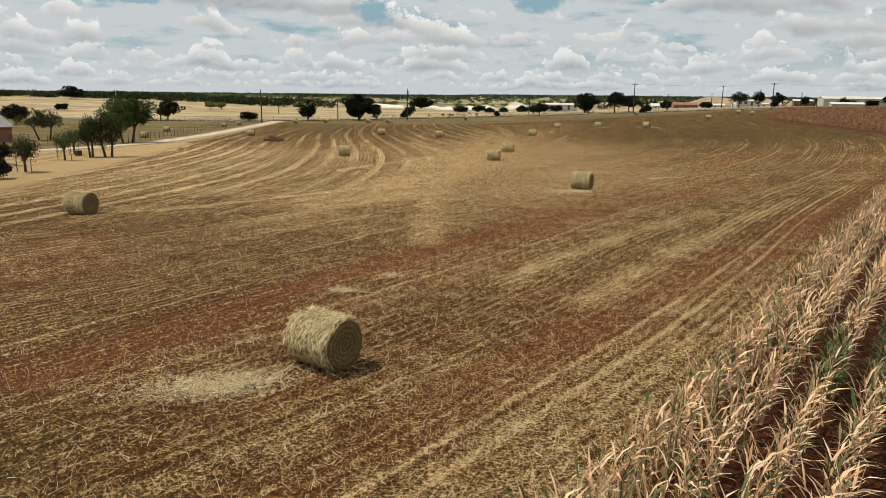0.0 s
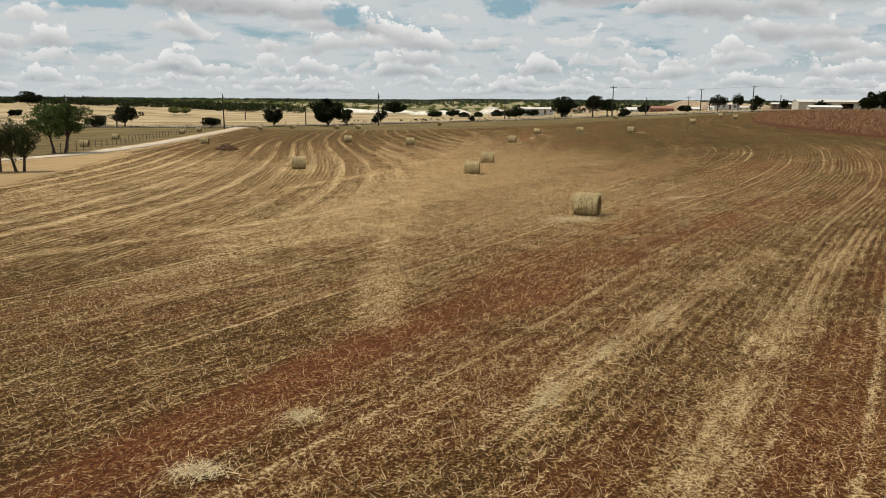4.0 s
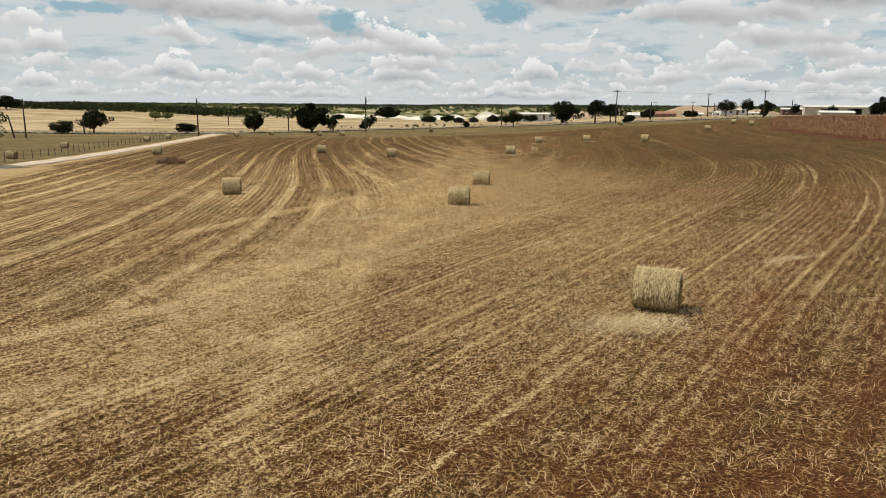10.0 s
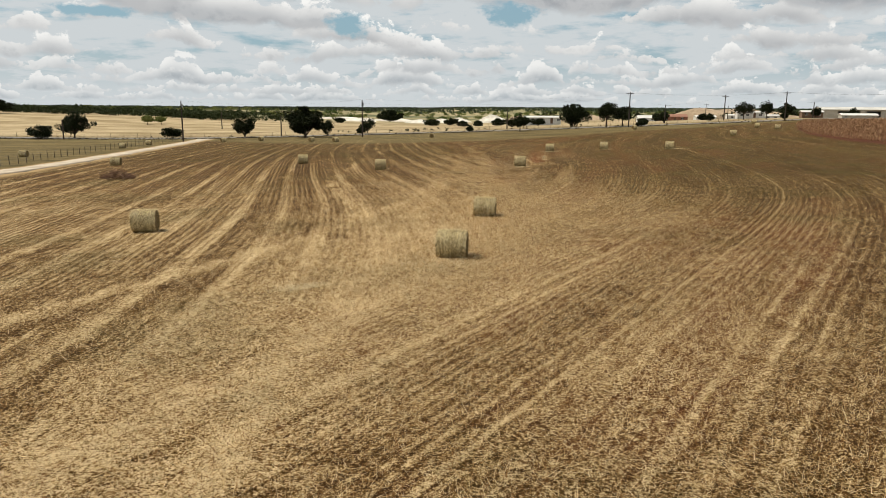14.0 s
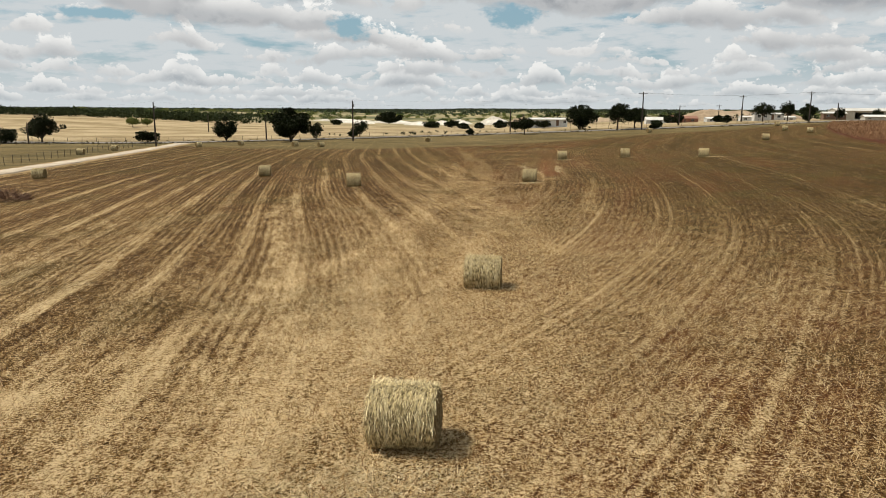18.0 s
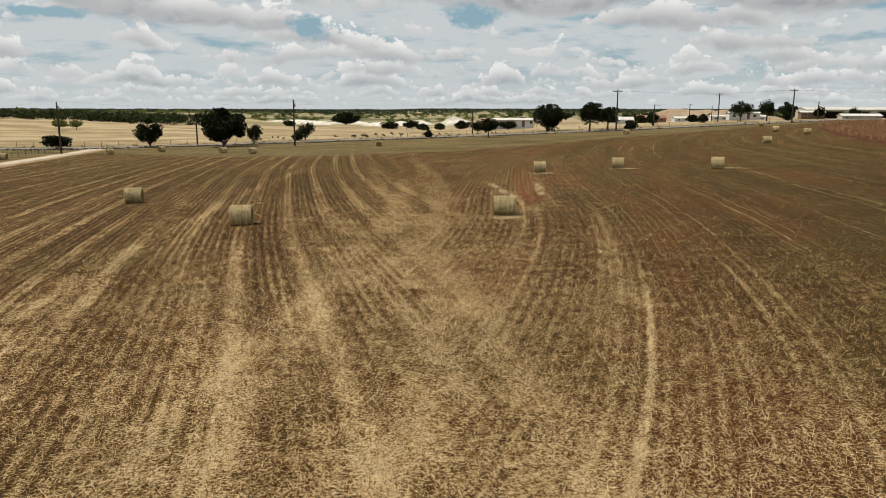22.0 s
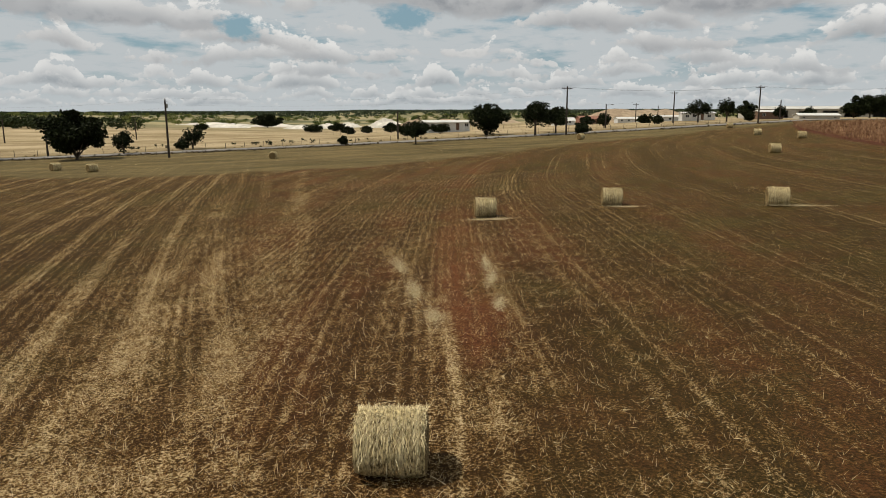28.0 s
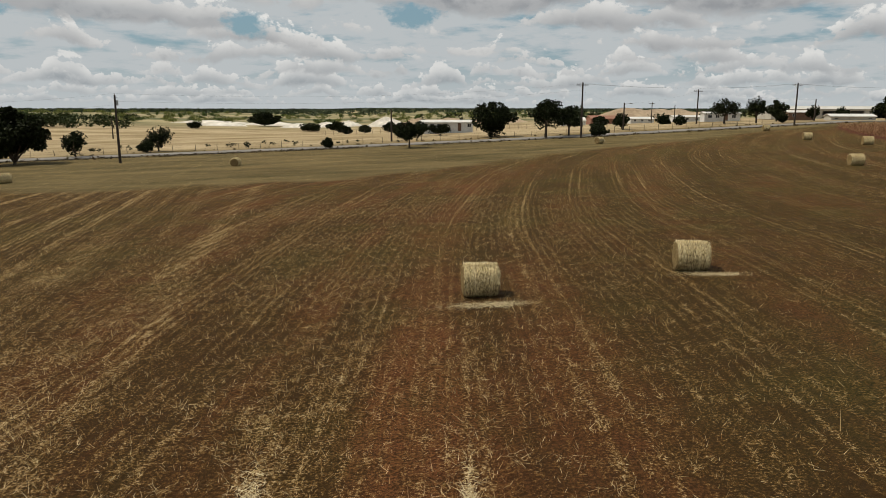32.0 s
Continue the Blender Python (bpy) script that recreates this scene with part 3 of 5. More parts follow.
def straw_cover(x, y):
    """How thickly straw lies, how far it hides the rows, and how bare the red lanes are; each from 0 to 1."""
    corn = side_of(CORN_EDGE, x, y)
    tracks = np.max([smooth(np.abs(side_of(t, x, y)) + 0.20 * wobble(x, y, 4, 31 + i), 0.62, 0.15) for i, t in enumerate(TRACKS)], axis=0)
    lane = np.max([smooth(np.abs(side_of(t, x, y)) + 0.5 * wobble(x, y, 6, 41 + i), 1.3, 0.4) for i, t in enumerate(RED_LANES)], axis=0)
    half = np.interp(y, PALE_Y, PALE_HALF)
    ridge = smooth((np.abs(side_of(PALE, x, y)) + 1.3 * wobble(x, y, 12, 7) + 0.6 * wobble(x, y, 4, 17)) / half, 1.45, 0.35) * smooth(y, 16, 34) * smooth(y, 178, 140)
    by_corn = smooth(-corn + 0.8 * wobble(x, y, 7, 51), 6.0, 2.0) * smooth(y, 26, 10)
    golden = smooth(-x, 6, 13) * smooth(y, 8, 22) * smooth(y, 130, 90)
    middle = smooth(y, 26, 38) * smooth(y, 92, 74) * smooth(x - 0.15 * y, 9, 1)
    # past y = 88 cover is cut too, to paint in cloud shade
    cover = 0.25 + 0.09 * smooth(y, 24, 44) - 0.05 * smooth(y, 84, 100) + 0.27 * ridge * (1 - 0.75 * smooth(y, 68, 90)) - 0.12 * smooth(y, 88, 112) + 0.22 * by_corn + 0.34 * tracks * (1 - 0.35 * smooth(y, 88, 110)) * smooth(y, 250, 180) + 0.10 * middle + 0.04 * golden - 0.22 * regrowth_shade(x, y) + 0.05 * smooth(-x + 0.08 * y, 4, 14) * smooth(y, 84, 104) - 0.10 * lane + 0.05 * wobble(x, y, 15, 71)
    return np.clip(cover, 0, 1), np.clip(0.9 * ridge * smooth(y, 110, 75), 0, 1), lane


def lay_out(ob, x, y, each=1):
    """What grows or lies where: row lines, strewn straw, dirt, corn, pasture. each: how many corners share a place."""
    def set_floats(o, name, values):
        o.data.attributes.new(name, "FLOAT", "POINT").data.foreach_set("value", np.repeat(np.asarray(values, np.float32).ravel(), each))
    seam = side_of(SEAM, x, y)
    corn, road, drive, track = (side_of(line, x, y) for line in (CORN_EDGE, ROAD, DRIVE, TRACK))
    set_floats(ob, "row_left", x - np.interp(y, slope_y, drift_left) + 0.25 * wobble(x, y, 40, 3))
    set_floats(ob, "row_right", x - np.interp(y, slope_y, drift) + 0.5 * wobble(x, y, 45, 4))
    blur = 1.5 + 5.0 * smooth(y, 95, 140)
    set_floats(ob, "seam", smooth((seam + 1.5 * wobble(x, y, 8, 6)) / blur, -1, 1))
    cover, mess, lane = straw_cover(x, y)
    set_floats(ob, "lane", lane)
    set_floats(ob, "mess", mess)
    set_floats(ob, "cover", cover)
    set_floats(ob, "fallow", smooth(-side_of(HEADLAND, x, y) + 1.2 * wobble(x, y, 9, 61), -2.5, 1.5) * smooth(road, 1, 4) + smooth(-drive, 1, 4) * smooth(road, 2, 6) + smooth(-road, 0, 2))
    set_floats(ob, "regrowth_shade", regrowth_shade(x, y))
    set_floats(ob, "pasture", smooth(-road + 2.5 * wobble(x, y, 22, 81), 4.0, 15.0))
    dirt = smooth(np.abs(track) + 0.5 * wobble(x, y, 5, 8), 4.2, 2.6) * 0.9 + smooth(np.abs(drive), 3.6, 2.0)
    dirt = dirt + 0.55 * smooth(-side_of(YARD_EDGE, x, y), -1, 2) * smooth(y, 128, 104) * smooth(drive, -2.5, 0.5)
    set_floats(ob, "dirt", np.clip(dirt, 0, 1))
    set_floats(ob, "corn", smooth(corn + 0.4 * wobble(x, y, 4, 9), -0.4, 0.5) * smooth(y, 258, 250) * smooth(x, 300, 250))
    set_floats(ob, "scrub", smooth(y, 480, 640))


lay_out(ground, X, Y)


def strip(name, line, width, lift, material, label, ragged=0.0):
    """A roadbed laid along a line, 12 cm thick, following the ground."""
    x, y, nx, ny = along(line, 2.0)
    k = len(x)
    half = width / 2 + ragged * wobble(x, y, 7, 21)
    half2 = width / 2 + ragged * wobble(x, y, 6, 22)
    offs = [-half, -half * 0.5, 0 * half, half2 * 0.5, half2]
    v = []
    for o in offs:
        px, py = x + nx * o, y + ny * o
        v.append(np.stack([px, py, ground_z(px, py) + lift], -1))
    for o in (-half, half2):
        px, py = x + nx * o, y + ny * o
        v.append(np.stack([px, py, ground_z(px, py) + lift - 0.2], -1))
    v = np.concatenate(v)
    f = []
    i = np.arange(k - 1)
    for a, b in ((0, 1), (1, 2), (2, 3), (3, 4), (5, 0), (4, 6)):
        f.append(np.stack([a * k + i + 1, a * k + i, b * k + i, b * k + i + 1], -1))
    ob = sheet(name, v, np.concatenate(f), material)
    return tagged(ob, label, "road", kind="structure")


strip("road", ROAD, 7.0, 0.14, M_ROAD, "grey two-lane country road beside the field")
strip("driveway", DRIVE, 3.6, 0.08, M_GRAVEL, "pale gravel driveway curving to the road", 0.35)


# ---- builders ----
def thing(name, x, y, label, category, group="", turn=0.0, z=None):
    ob = new(name)
    ob.matrix_basis = pose(x, y, gz(x, y) if z is None else z, 0, 0, turn)
    return tagged(ob, label, category, group)


def part(name, bm, material, parent, label="", soft=False):
    me = bpy.data.meshes.new(name)
    bm.to_mesh(me)
    bm.free()
    if soft:
        for p in me.polygons:
            p.use_smooth = True
    me.materials.append(material)
    ob = new(name, me)
    ob.parent = parent
    return tagged(ob, label)


def tube(bm, p0, p1, r0, r1, seg=8):
    p0, p1 = Vector(p0), Vector(p1)
    m = Matrix.Translation((p0 + p1) / 2) @ (p1 - p0).to_track_quat("Z", "Y").to_matrix().to_4x4()
    bmesh.ops.create_cone(bm, cap_ends=True, segments=seg, radius1=r0, radius2=r1, depth=(p1 - p0).length, matrix=m)
    return bm


def block(bm, x, y, z, sx, sy, sz):
    """A box with its middle at x, y and its foot at z."""
    bmesh.ops.create_cube(bm, size=1, matrix=Matrix.Translation((x, y, z + sz / 2)) @ Matrix.Diagonal((sx, sy, sz, 1)))
    return bm


def blades(pos, direction, length, width, bend, rand, facing=0.0):
    """Bent blades: two joined quads each. pos, direction: n x 3; facing: the way in which their flat sides look."""
    k = len(pos)
    d = direction / np.linalg.norm(direction, axis=1, keepdims=True)
    s = np.cross(d, facing + 0.5 * rand.normal(size=(k, 3)))
    s /= np.linalg.norm(s, axis=1, keepdims=True) + 1e-9
    s *= (width / 2)[:, None]
    mid = pos + d * (length * 0.5)[:, None]
    tip = pos + d * (length * 0.93)[:, None] - np.array([0, 0, 1]) * (bend * length)[:, None]
    v = np.stack([pos - s, pos + s, mid + s, mid - s, tip + s * 0.25, tip - s * 0.25], 1).reshape(-1, 3)
    b = np.arange(k)[:, None] * 6
    f = np.concatenate([b + [0, 1, 2, 3], b + [3, 2, 4, 5]], 0)
    return v, f


def leaf_quads(pos, direction, length, width, rand):
    """Pointed leaves: one quad each."""
    d = direction / np.linalg.norm(direction, axis=1, keepdims=True)
    s = np.cross(d, rand.normal(size=(len(pos), 3)))
    s *= (width / 2)[:, None] / (np.linalg.norm(s, axis=1, keepdims=True) + 1e-9)
    mid = pos + d * (length * 0.45)[:, None]
    v = np.stack([pos, mid + s, pos + d * length[:, None], mid - s], 1).reshape(-1, 3)
    return v, np.arange(len(v)).reshape(-1, 4)


# ---- hay bales ----
R, HALF = 0.585, 0.60


def bale(variant, shag):
    rand = np.random.default_rng(100 + variant)
    ob = new("hay_bale")
    k, m = 48, 14
    ph = rand.uniform(0, 6.28, 5)
    a = np.linspace(0, 2 * np.pi, k, endpoint=False)
    v = []
    for i in range(m + 1):
        t = i / m * 2 - 1
        edge = 1 - 0.10 * max(0, abs(t) - 0.80) / 0.20
        r = R * edge * (1 + 0.022 * np.sin(3 * a + ph[0] + t) + 0.018 * np.sin(5 * a + ph[1] - 2 * t) + 0.012 * math.sin(9 * t + ph[2]) + rand.normal(0, 0.008, k))
        z = r * np.cos(a)
        z = np.where(z < -R * 0.90, -R * 0.90 + (z + R * 0.90) * 0.3, z)
        v.append(np.stack([np.full(k, t * HALF) + rand.normal(0, 0.006, k), r * np.sin(a), z + R * 0.93], -1))
    v = np.concatenate(v)
    i, j = np.meshgrid(np.arange(m), np.arange(k), indexing="ij")
    f = np.stack([i * k + j, i * k + (j + 1) % k, (i + 1) * k + (j + 1) % k, (i + 1) * k + j], -1).reshape(-1, 4)
    body = sheet("body", v, f, M_HAY, ob, soft=True)
    tagged(body, "rolled grey-green hay barrel")
    for sgn in (-1, 1):
        bm = bmesh.new()
        rim = v[:k] if sgn < 0 else v[-k:]
        rings = []
        for s, depth in ((1.0, 0.0), (0.86, 0.035), (0.6, 0.03), (0.34, 0.015), (0.12, -0.03)):
            c = np.array([0, 0, R * 0.93])
            ring = []
            for p in rim:
                q = c + (p - c) * s
                ring.append(bm.verts.new((sgn * (HALF + depth - 0.01 + 0.008 * rand.normal()), q[1], q[2])))
            rings.append(ring)
        for ra, rb in zip(rings, rings[1:]):
            for q in range(k):
                vs = (ra[q], ra[(q + 1) % k], rb[(q + 1) % k], rb[q])
                bm.faces.new(vs if sgn < 0 else vs[::-1])
        bm.faces.new(rings[-1] if sgn < 0 else rings[-1][::-1])
        part("end_face", bm, M_HAY_END, ob, "brown coiled end of the bale, darkened for shade", soft=True)
    cnt = shag
    # pale stalks crowd the top, so the lower sides look shaded
    th = rand.normal(0, 0.72, cnt).clip(-2.0, 2.0)
    px = rand.uniform(-HALF, HALF, cnt)
    base = np.stack([px, R * 0.97 * np.sin(th), R * 0.97 * np.cos(th) + R * 0.93], -1)
    fall = np.sign(th) * rand.uniform(0.5, 1.2, cnt)
    out = np.stack([rand.normal(0, 0.35, cnt), np.sin(th) * 0.35 + np.cos(th) * fall + rand.normal(0, 0.2, cnt), np.cos(th) * 0.35 - np.sin(th) * fall + rand.normal(0, 0.2, cnt)], -1)
    v2, f2 = blades(base, out, rand.uniform(0.07, 0.24, cnt), rand.uniform(0.005, 0.012, cnt), rand.uniform(0.0, 0.35, cnt), rand, np.stack([0 * th, np.sin(th), np.cos(th)], -1))
    tagged(sheet("loose_straw", v2, f2, M_HAY_LOOSE, ob), "shaggy loose stalks on the bale")
    return ob


BALES = [(-2.56, 8.96, -34), (-18.4, 29.1, -16), (8.15, 39.9, -24), (3.63, 62.5, -8), (5.8, 74.0, -8), (-11.9, 70.4, 10), (-13.9, 126.1, 8), (-2.9, 112.3, 6),
         (12.55, 113.0, -10), (20.7, 142.8, -4), (29.4, 144.5, -14), (38.35, 140.5, -24), (64.5, 180.0, -16), (87.2, 219.2, -20), (85.3, 204.2, -20), (58.9, 232.3, 30),
         (-38.4, 127.2, 8), (-64.7, 152.5, 6), (-54.6, 118.3, 10), (-62.4, 184.9, 5), (-63.5, 201.6, 5), (-49.4, 212.7, 40), (-41.4, 218.5, 60), (-26.6, 207.7, 50),
         (-20.0, 202.0, 45), (2.6, 215.4, 80), (100.5, 250.6, -10)]
masters = [bale(0, 2600), bale(1, 2600), bale(2, 2600)]
for ob in masters:
    tagged(ob, "round hay bale with shaggy grey-green sides on the stubble", "hay bale", "round bales in the field")
for i, (x, y, turn) in enumerate(BALES):
    m = pose(x, y, gz(x, y) - 0.03, rng.uniform(-2, 2), 0, turn)
    if i < 3:
        masters[i].matrix_basis = m
    else:
        copy_thing(masters[i % 3], m @ pose(0, 0, 0, 0, 0, 180 * (i % 2)))


# ---- trees ----
def tree(x, y, h, w, material=None, name="tree", label="", trunk=0.22, leaves=1600, leaf=0.32, seed=0, lean=0.0, trunks=1, flat=1.0, thin=1.0):
    """A tree with a tapered trunk, limbs, and a crown of leaf clumps about the limbs' tips."""
    rand = np.random.default_rng(500 + seed)
    leaves, leaf = int(leaves * 1.9), leaf * 0.78
    ob = thing(name, x, y, label or "dark green broad-leaved tree in full leaf", "tree")
    bm = bmesh.new()
    tips = []
    base_h = h * trunk
    tr = max(0.05, h * 0.028)
    for q in range(trunks):
        ox, oy = (rand.normal(0, 0.12 * w, 2) if trunks > 1 else (0, 0))
        fork = Vector((ox + lean * h * 0.3, oy, base_h * 1.15))
        tube(bm, (ox * 0.6, oy * 0.6, -0.1), fork, tr * 1.35 / trunks ** 0.4, tr / trunks ** 0.4, 8)
        limbs = max(3, int(9 / trunks))
        for b in range(limbs):
            a = 6.283 * (b + rand.uniform(-0.3, 0.3)) / limbs
            reach = rand.uniform(0.45, 0.95)
            up = rand.uniform(0.15, 0.95)
            end = Vector((fork.x + math.cos(a) * w * 0.42 * reach, fork.y + math.sin(a) * w * 0.42 * reach, base_h + (h - base_h) * (0.18 + 0.72 * up * (1.25 - 0.55 * reach)) * flat))
            elbow = fork.lerp(end, 0.5) + Vector((0, 0, 0.05 * h))
            tube(bm, fork, elbow, tr * 0.6, tr * 0.38, 6)
            tube(bm, elbow, end, tr * 0.38, tr * 0.12, 5)
            tips += [end, elbow.lerp(end, 0.5)]
            for s in range(2):
                e2 = elbow + Vector((rand.normal(0, 0.13 * w), rand.normal(0, 0.13 * w), rand.uniform(-0.02, 0.22) * h))
                tube(bm, elbow, e2, tr * 0.25, tr * 0.08, 4)
                tips.append(e2)
        tips.append(Vector((fork.x, fork.y, h * 0.88)))
    part("trunk", bm, M_BARK, ob)
    tips = np.array([tuple(t) for t in tips])
    # lobes: about the limbs' tips, and through the body of the crown
    extra = max(5, len(tips) // 2)
    tips = tips[rand.random(len(tips)) < 0.86] if len(tips) > 20 else tips
    q = rand.normal(size=(extra, 3))
    q /= np.linalg.norm(q, axis=1, keepdims=True)
    q *= rand.uniform(0.35, 1.0, (extra, 1)) ** 0.6
    mid = np.array([lean * h * 0.3, 0, (base_h * 0.8 + h) / 2])
    body = mid + q * np.array([0.40 * w, 0.40 * w, (h - base_h * 0.8) * 0.40]) * (1.0 if thin <= 1 else 0.9)
    lobes = np.concatenate([tips, body])
    size = rand.uniform(0.45, 1.35, len(lobes))
    who = rand.integers(0, len(lobes), leaves)
    spread = np.array([0.085 * w, 0.085 * w, 0.070 * h]) * thin
    shell = rand.normal(size=(leaves, 3))
    shell /= np.linalg.norm(shell, axis=1, keepdims=True)
    p = lobes[who] + shell * spread * 1.5 * size[who, None] * rand.uniform(0.55, 1.1, (leaves, 1))
    p[:, 2] = np.clip(p[:, 2], base_h * 0.6, h * 1.04)
    d = shell + rand.normal(size=(leaves, 3)) * 0.8
    ln = leaf * rand.uniform(0.6, 1.4, leaves)
    v, f = leaf_quads(p, d, ln, ln * 0.95, rand)
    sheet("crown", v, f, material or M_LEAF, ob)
    return ob


def leaf_mass(name, places, material, label, category, per, seed):
    """Many far trees or bushes joined: rows of x, y, height, width."""
    rand = np.random.default_rng(seed)
    pl = np.asarray(places, float)
    k = len(pl)
    who = np.repeat(np.arange(k), per)
    h, w = pl[who, 2], pl[who, 3]
    lobes = rand.normal(size=(k, 6, 3))
    lobes /= np.linalg.norm(lobes, axis=2, keepdims=True)
    lb = lobes[who, rand.integers(0, 6, k * per)]
    off = lb * 0.55 + rand.normal(size=(k * per, 3)) * 0.26
    p = np.stack([pl[who, 0] + off[:, 0] * w * 0.5, pl[who, 1] + off[:, 1] * w * 0.5, ground_z(pl[who, 0], pl[who, 1]) + h * np.clip(0.46 + 0.50 * off[:, 2], 0.03, 1.1)], -1)
    ln = (h * w) ** 0.5 * rand.uniform(0.07, 0.17, k * per) * (160 / per) ** 0.4
    v, f = leaf_quads(p, rand.normal(size=(k * per, 3)), ln * 1.2, ln * 1.1, rand)
    ob = sheet(name, v, f, material)
    return tagged(ob, label, category, kind="stuff")


# ---- utility poles and wires ----
# foot x, y, height, kind of head: 0 bare, 1 bracket, 2 crossarm, 3 street lamp
POLES = [(-101.6, 206.4, 9.9, 1), (-61.9, 220.1, 10.2, 1), (-16.6, 232.2, 10.0, 1), (62.7, 252.2, 10.5, 2), (118.2, 267.5, 9.4, 2), (181.0, 286.0, 9.8, 2),
         (27.1, 267.6, 6.6, 0), (82.4, 279.0, 6.2, 3), (110.0, 296.6, 9.0, 2), (140.0, 291.0, 5.6, 0), (-100.5, 235.3, 5.5, 0), (-42.5, 248.7, 6.2, 0), (-104.0, 205.5, 5.8, 0),
         (-84.0, 330.0, 7.0, 0), (-52.0, 350.0, 6.5, 0), (132.0, 372.0, 7.5, 2), (150.0, 390.0, 7.0, 0)]
for i, (x, y, h, head) in enumerate(POLES):
    lamp = head == 3
    ob = thing("street_lamp" if lamp else "utility_pole", x, y,
               "dark wooden pole with a street lamp arm across the road" if lamp else "dark weathered wooden utility pole with crossarm" if head == 2 else "dark weathered wooden utility pole beside the road",
               "street lamp" if lamp else "utility pole", "" if lamp else "utility poles along the road")
    tip = 1.2 if i == 12 else 0.0
    bm = bmesh.new()
    tube(bm, (0, 0, -0.3), (-tip * 0.5, 0, h * 0.5), 0.21, 0.175, 10)
    tube(bm, (-tip * 0.5, 0, h * 0.5), (-tip, 0, h), 0.175, 0.13, 10)
    part("pole", bm, M_POLE, ob)
    if head == 2:
        bm = bmesh.new()
        block(bm, 0, 0.14, h - 0.55, 2.4, 0.10, 0.13)
        part("crossarm", bm, M_POLE, ob)
        for q in (-1.1, -0.55, 0.55, 1.1):
            bm = bmesh.new()
            tube(bm, (q, 0.14, h - 0.42), (q, 0.14, h - 0.22), 0.06, 0.04, 8)
            part("insulator", bm, M_CERAMIC, ob)
        for q in (-1, 1):
            bm = bmesh.new()
            tube(bm, (0, 0.12, h - 1.25), (q * 0.75, 0.14, h - 0.52), 0.02, 0.02, 5)
            part("brace", bm, M_METAL, ob)
    if head == 1:
        bm = bmesh.new()
        tube(bm, (0, 0, h - 0.05), (0, 0, h + 0.28), 0.045, 0.03, 8)
        part("insulator", bm, M_CERAMIC, ob)
        bm = bmesh.new()
        tube(bm, (0.0, -0.12, h - 0.45), (0.42, -0.2, h - 0.3), 0.035, 0.03, 6)
        part("bracket", bm, M_METAL, ob)
        bm = bmesh.new()
        tube(bm, (0.28, 0, h - 1.5), (0.28, 0, h - 0.75), 0.17, 0.17, 10)
        part("transformer", bm, M_METAL, ob)
    if head == 3:
        bm = bmesh.new()
        tube(bm, (0, 0, h - 0.35), (1.5, 0, h - 0.1), 0.035, 0.03, 6)
        part("arm", bm, M_METAL, ob)
        bm = bmesh.new()
        tube(bm, (1.35, 0, h - 0.18), (2.0, 0, h - 0.12), 0.11, 0.08, 8)
        part("lamp_head", bm, M_METAL, ob)


def wire(a, b, sag, label="thin sagging power line between two poles"):
    pts = []
    for i in range(25):
        t = i / 24
        p = Vector(a).lerp(Vector(b), t)
        p.z -= sag * 4 * t * (1 - t)
        pts.append(p)
    bm = bmesh.new()
    for p, q in zip(pts, pts[1:]):
        tube(bm, p, q, 0.005, 0.005, 4)
    return tagged(part("power_line", bm, M_WIRE, None), label, "cable", "power lines")


def pole_top(i, dx=0.0, dz=0.0):
    x, y, h, head = POLES[i]
    return (x + dx, y + (0.14 if head == 2 else 0), gz(x, y) + h + dz)


for i, j in ((0, 1), (1, 2), (2, 3)):
    wire(pole_top(i, 0, 0.25), pole_top(j, 0, 0.25 if j < 3 else -0.2), 1.3)
    wire(pole_top(i, 0.2, -0.9), pole_top(j, 0.2, -1.4), 1.2)
for i, j in ((3, 4), (4, 5)):
    for dx in (-1.1, -0.55, 0.55, 1.1):
        wire(pole_top(i, dx, -0.22), pole_top(j, dx, -0.22), 0.9)
wire(pole_top(7, 0, -0.1), pole_top(8, 0, -0.3), 0.8)
wire(pole_top(7, 0, -0.1), pole_top(3, 0, -1.6), 0.5)
wire(pole_top(8, 0, -0.3), pole_top(9, 0, -0.1), 0.6)
wire((-190, 200, 6.0), pole_top(0, 0, 0.25), 1.4)


# ---- fences ----
def fence(name, line, gap, h, label, group, rails=3, lean=0.06):
    x, y, nx, ny = along(line, 0.5)
    pick = np.arange(0, len(x), max(1, int(gap / 0.5)))
    ob = thing(name, x[0], y[0], label, "fence", group, z=0.0)
    inv = ob.matrix_basis.translation
    tops = []
    rand = np.random.default_rng(int(abs(x[0]) * 7))
    for i in pick:
        px, py, pz = x[i] - inv.x, y[i] - inv.y, gz(x[i], y[i])
        bm = bmesh.new()
        tx, ty, hh = rand.normal(0, lean), rand.normal(0, lean), h * rand.uniform(0.85, 1.12)
        tube(bm, (px, py, pz - 0.2), (px + tx, py + ty, pz + hh), 0.055, 0.042, 6)
        part("post", bm, M_POST, ob)
        tops.append(Vector((px + tx * 0.5, py + ty * 0.5, pz)))
    for r in range(rails):
        bm = bmesh.new()
        for p, q in zip(tops, tops[1:]):
            up = Vector((0, 0, h * (0.3 + 0.62 * r / max(1, rails - 1))))
            tube(bm, p + up, q + up, 0.008, 0.008, 3)
        part("wire", bm, M_WIRE, ob)
    return ob


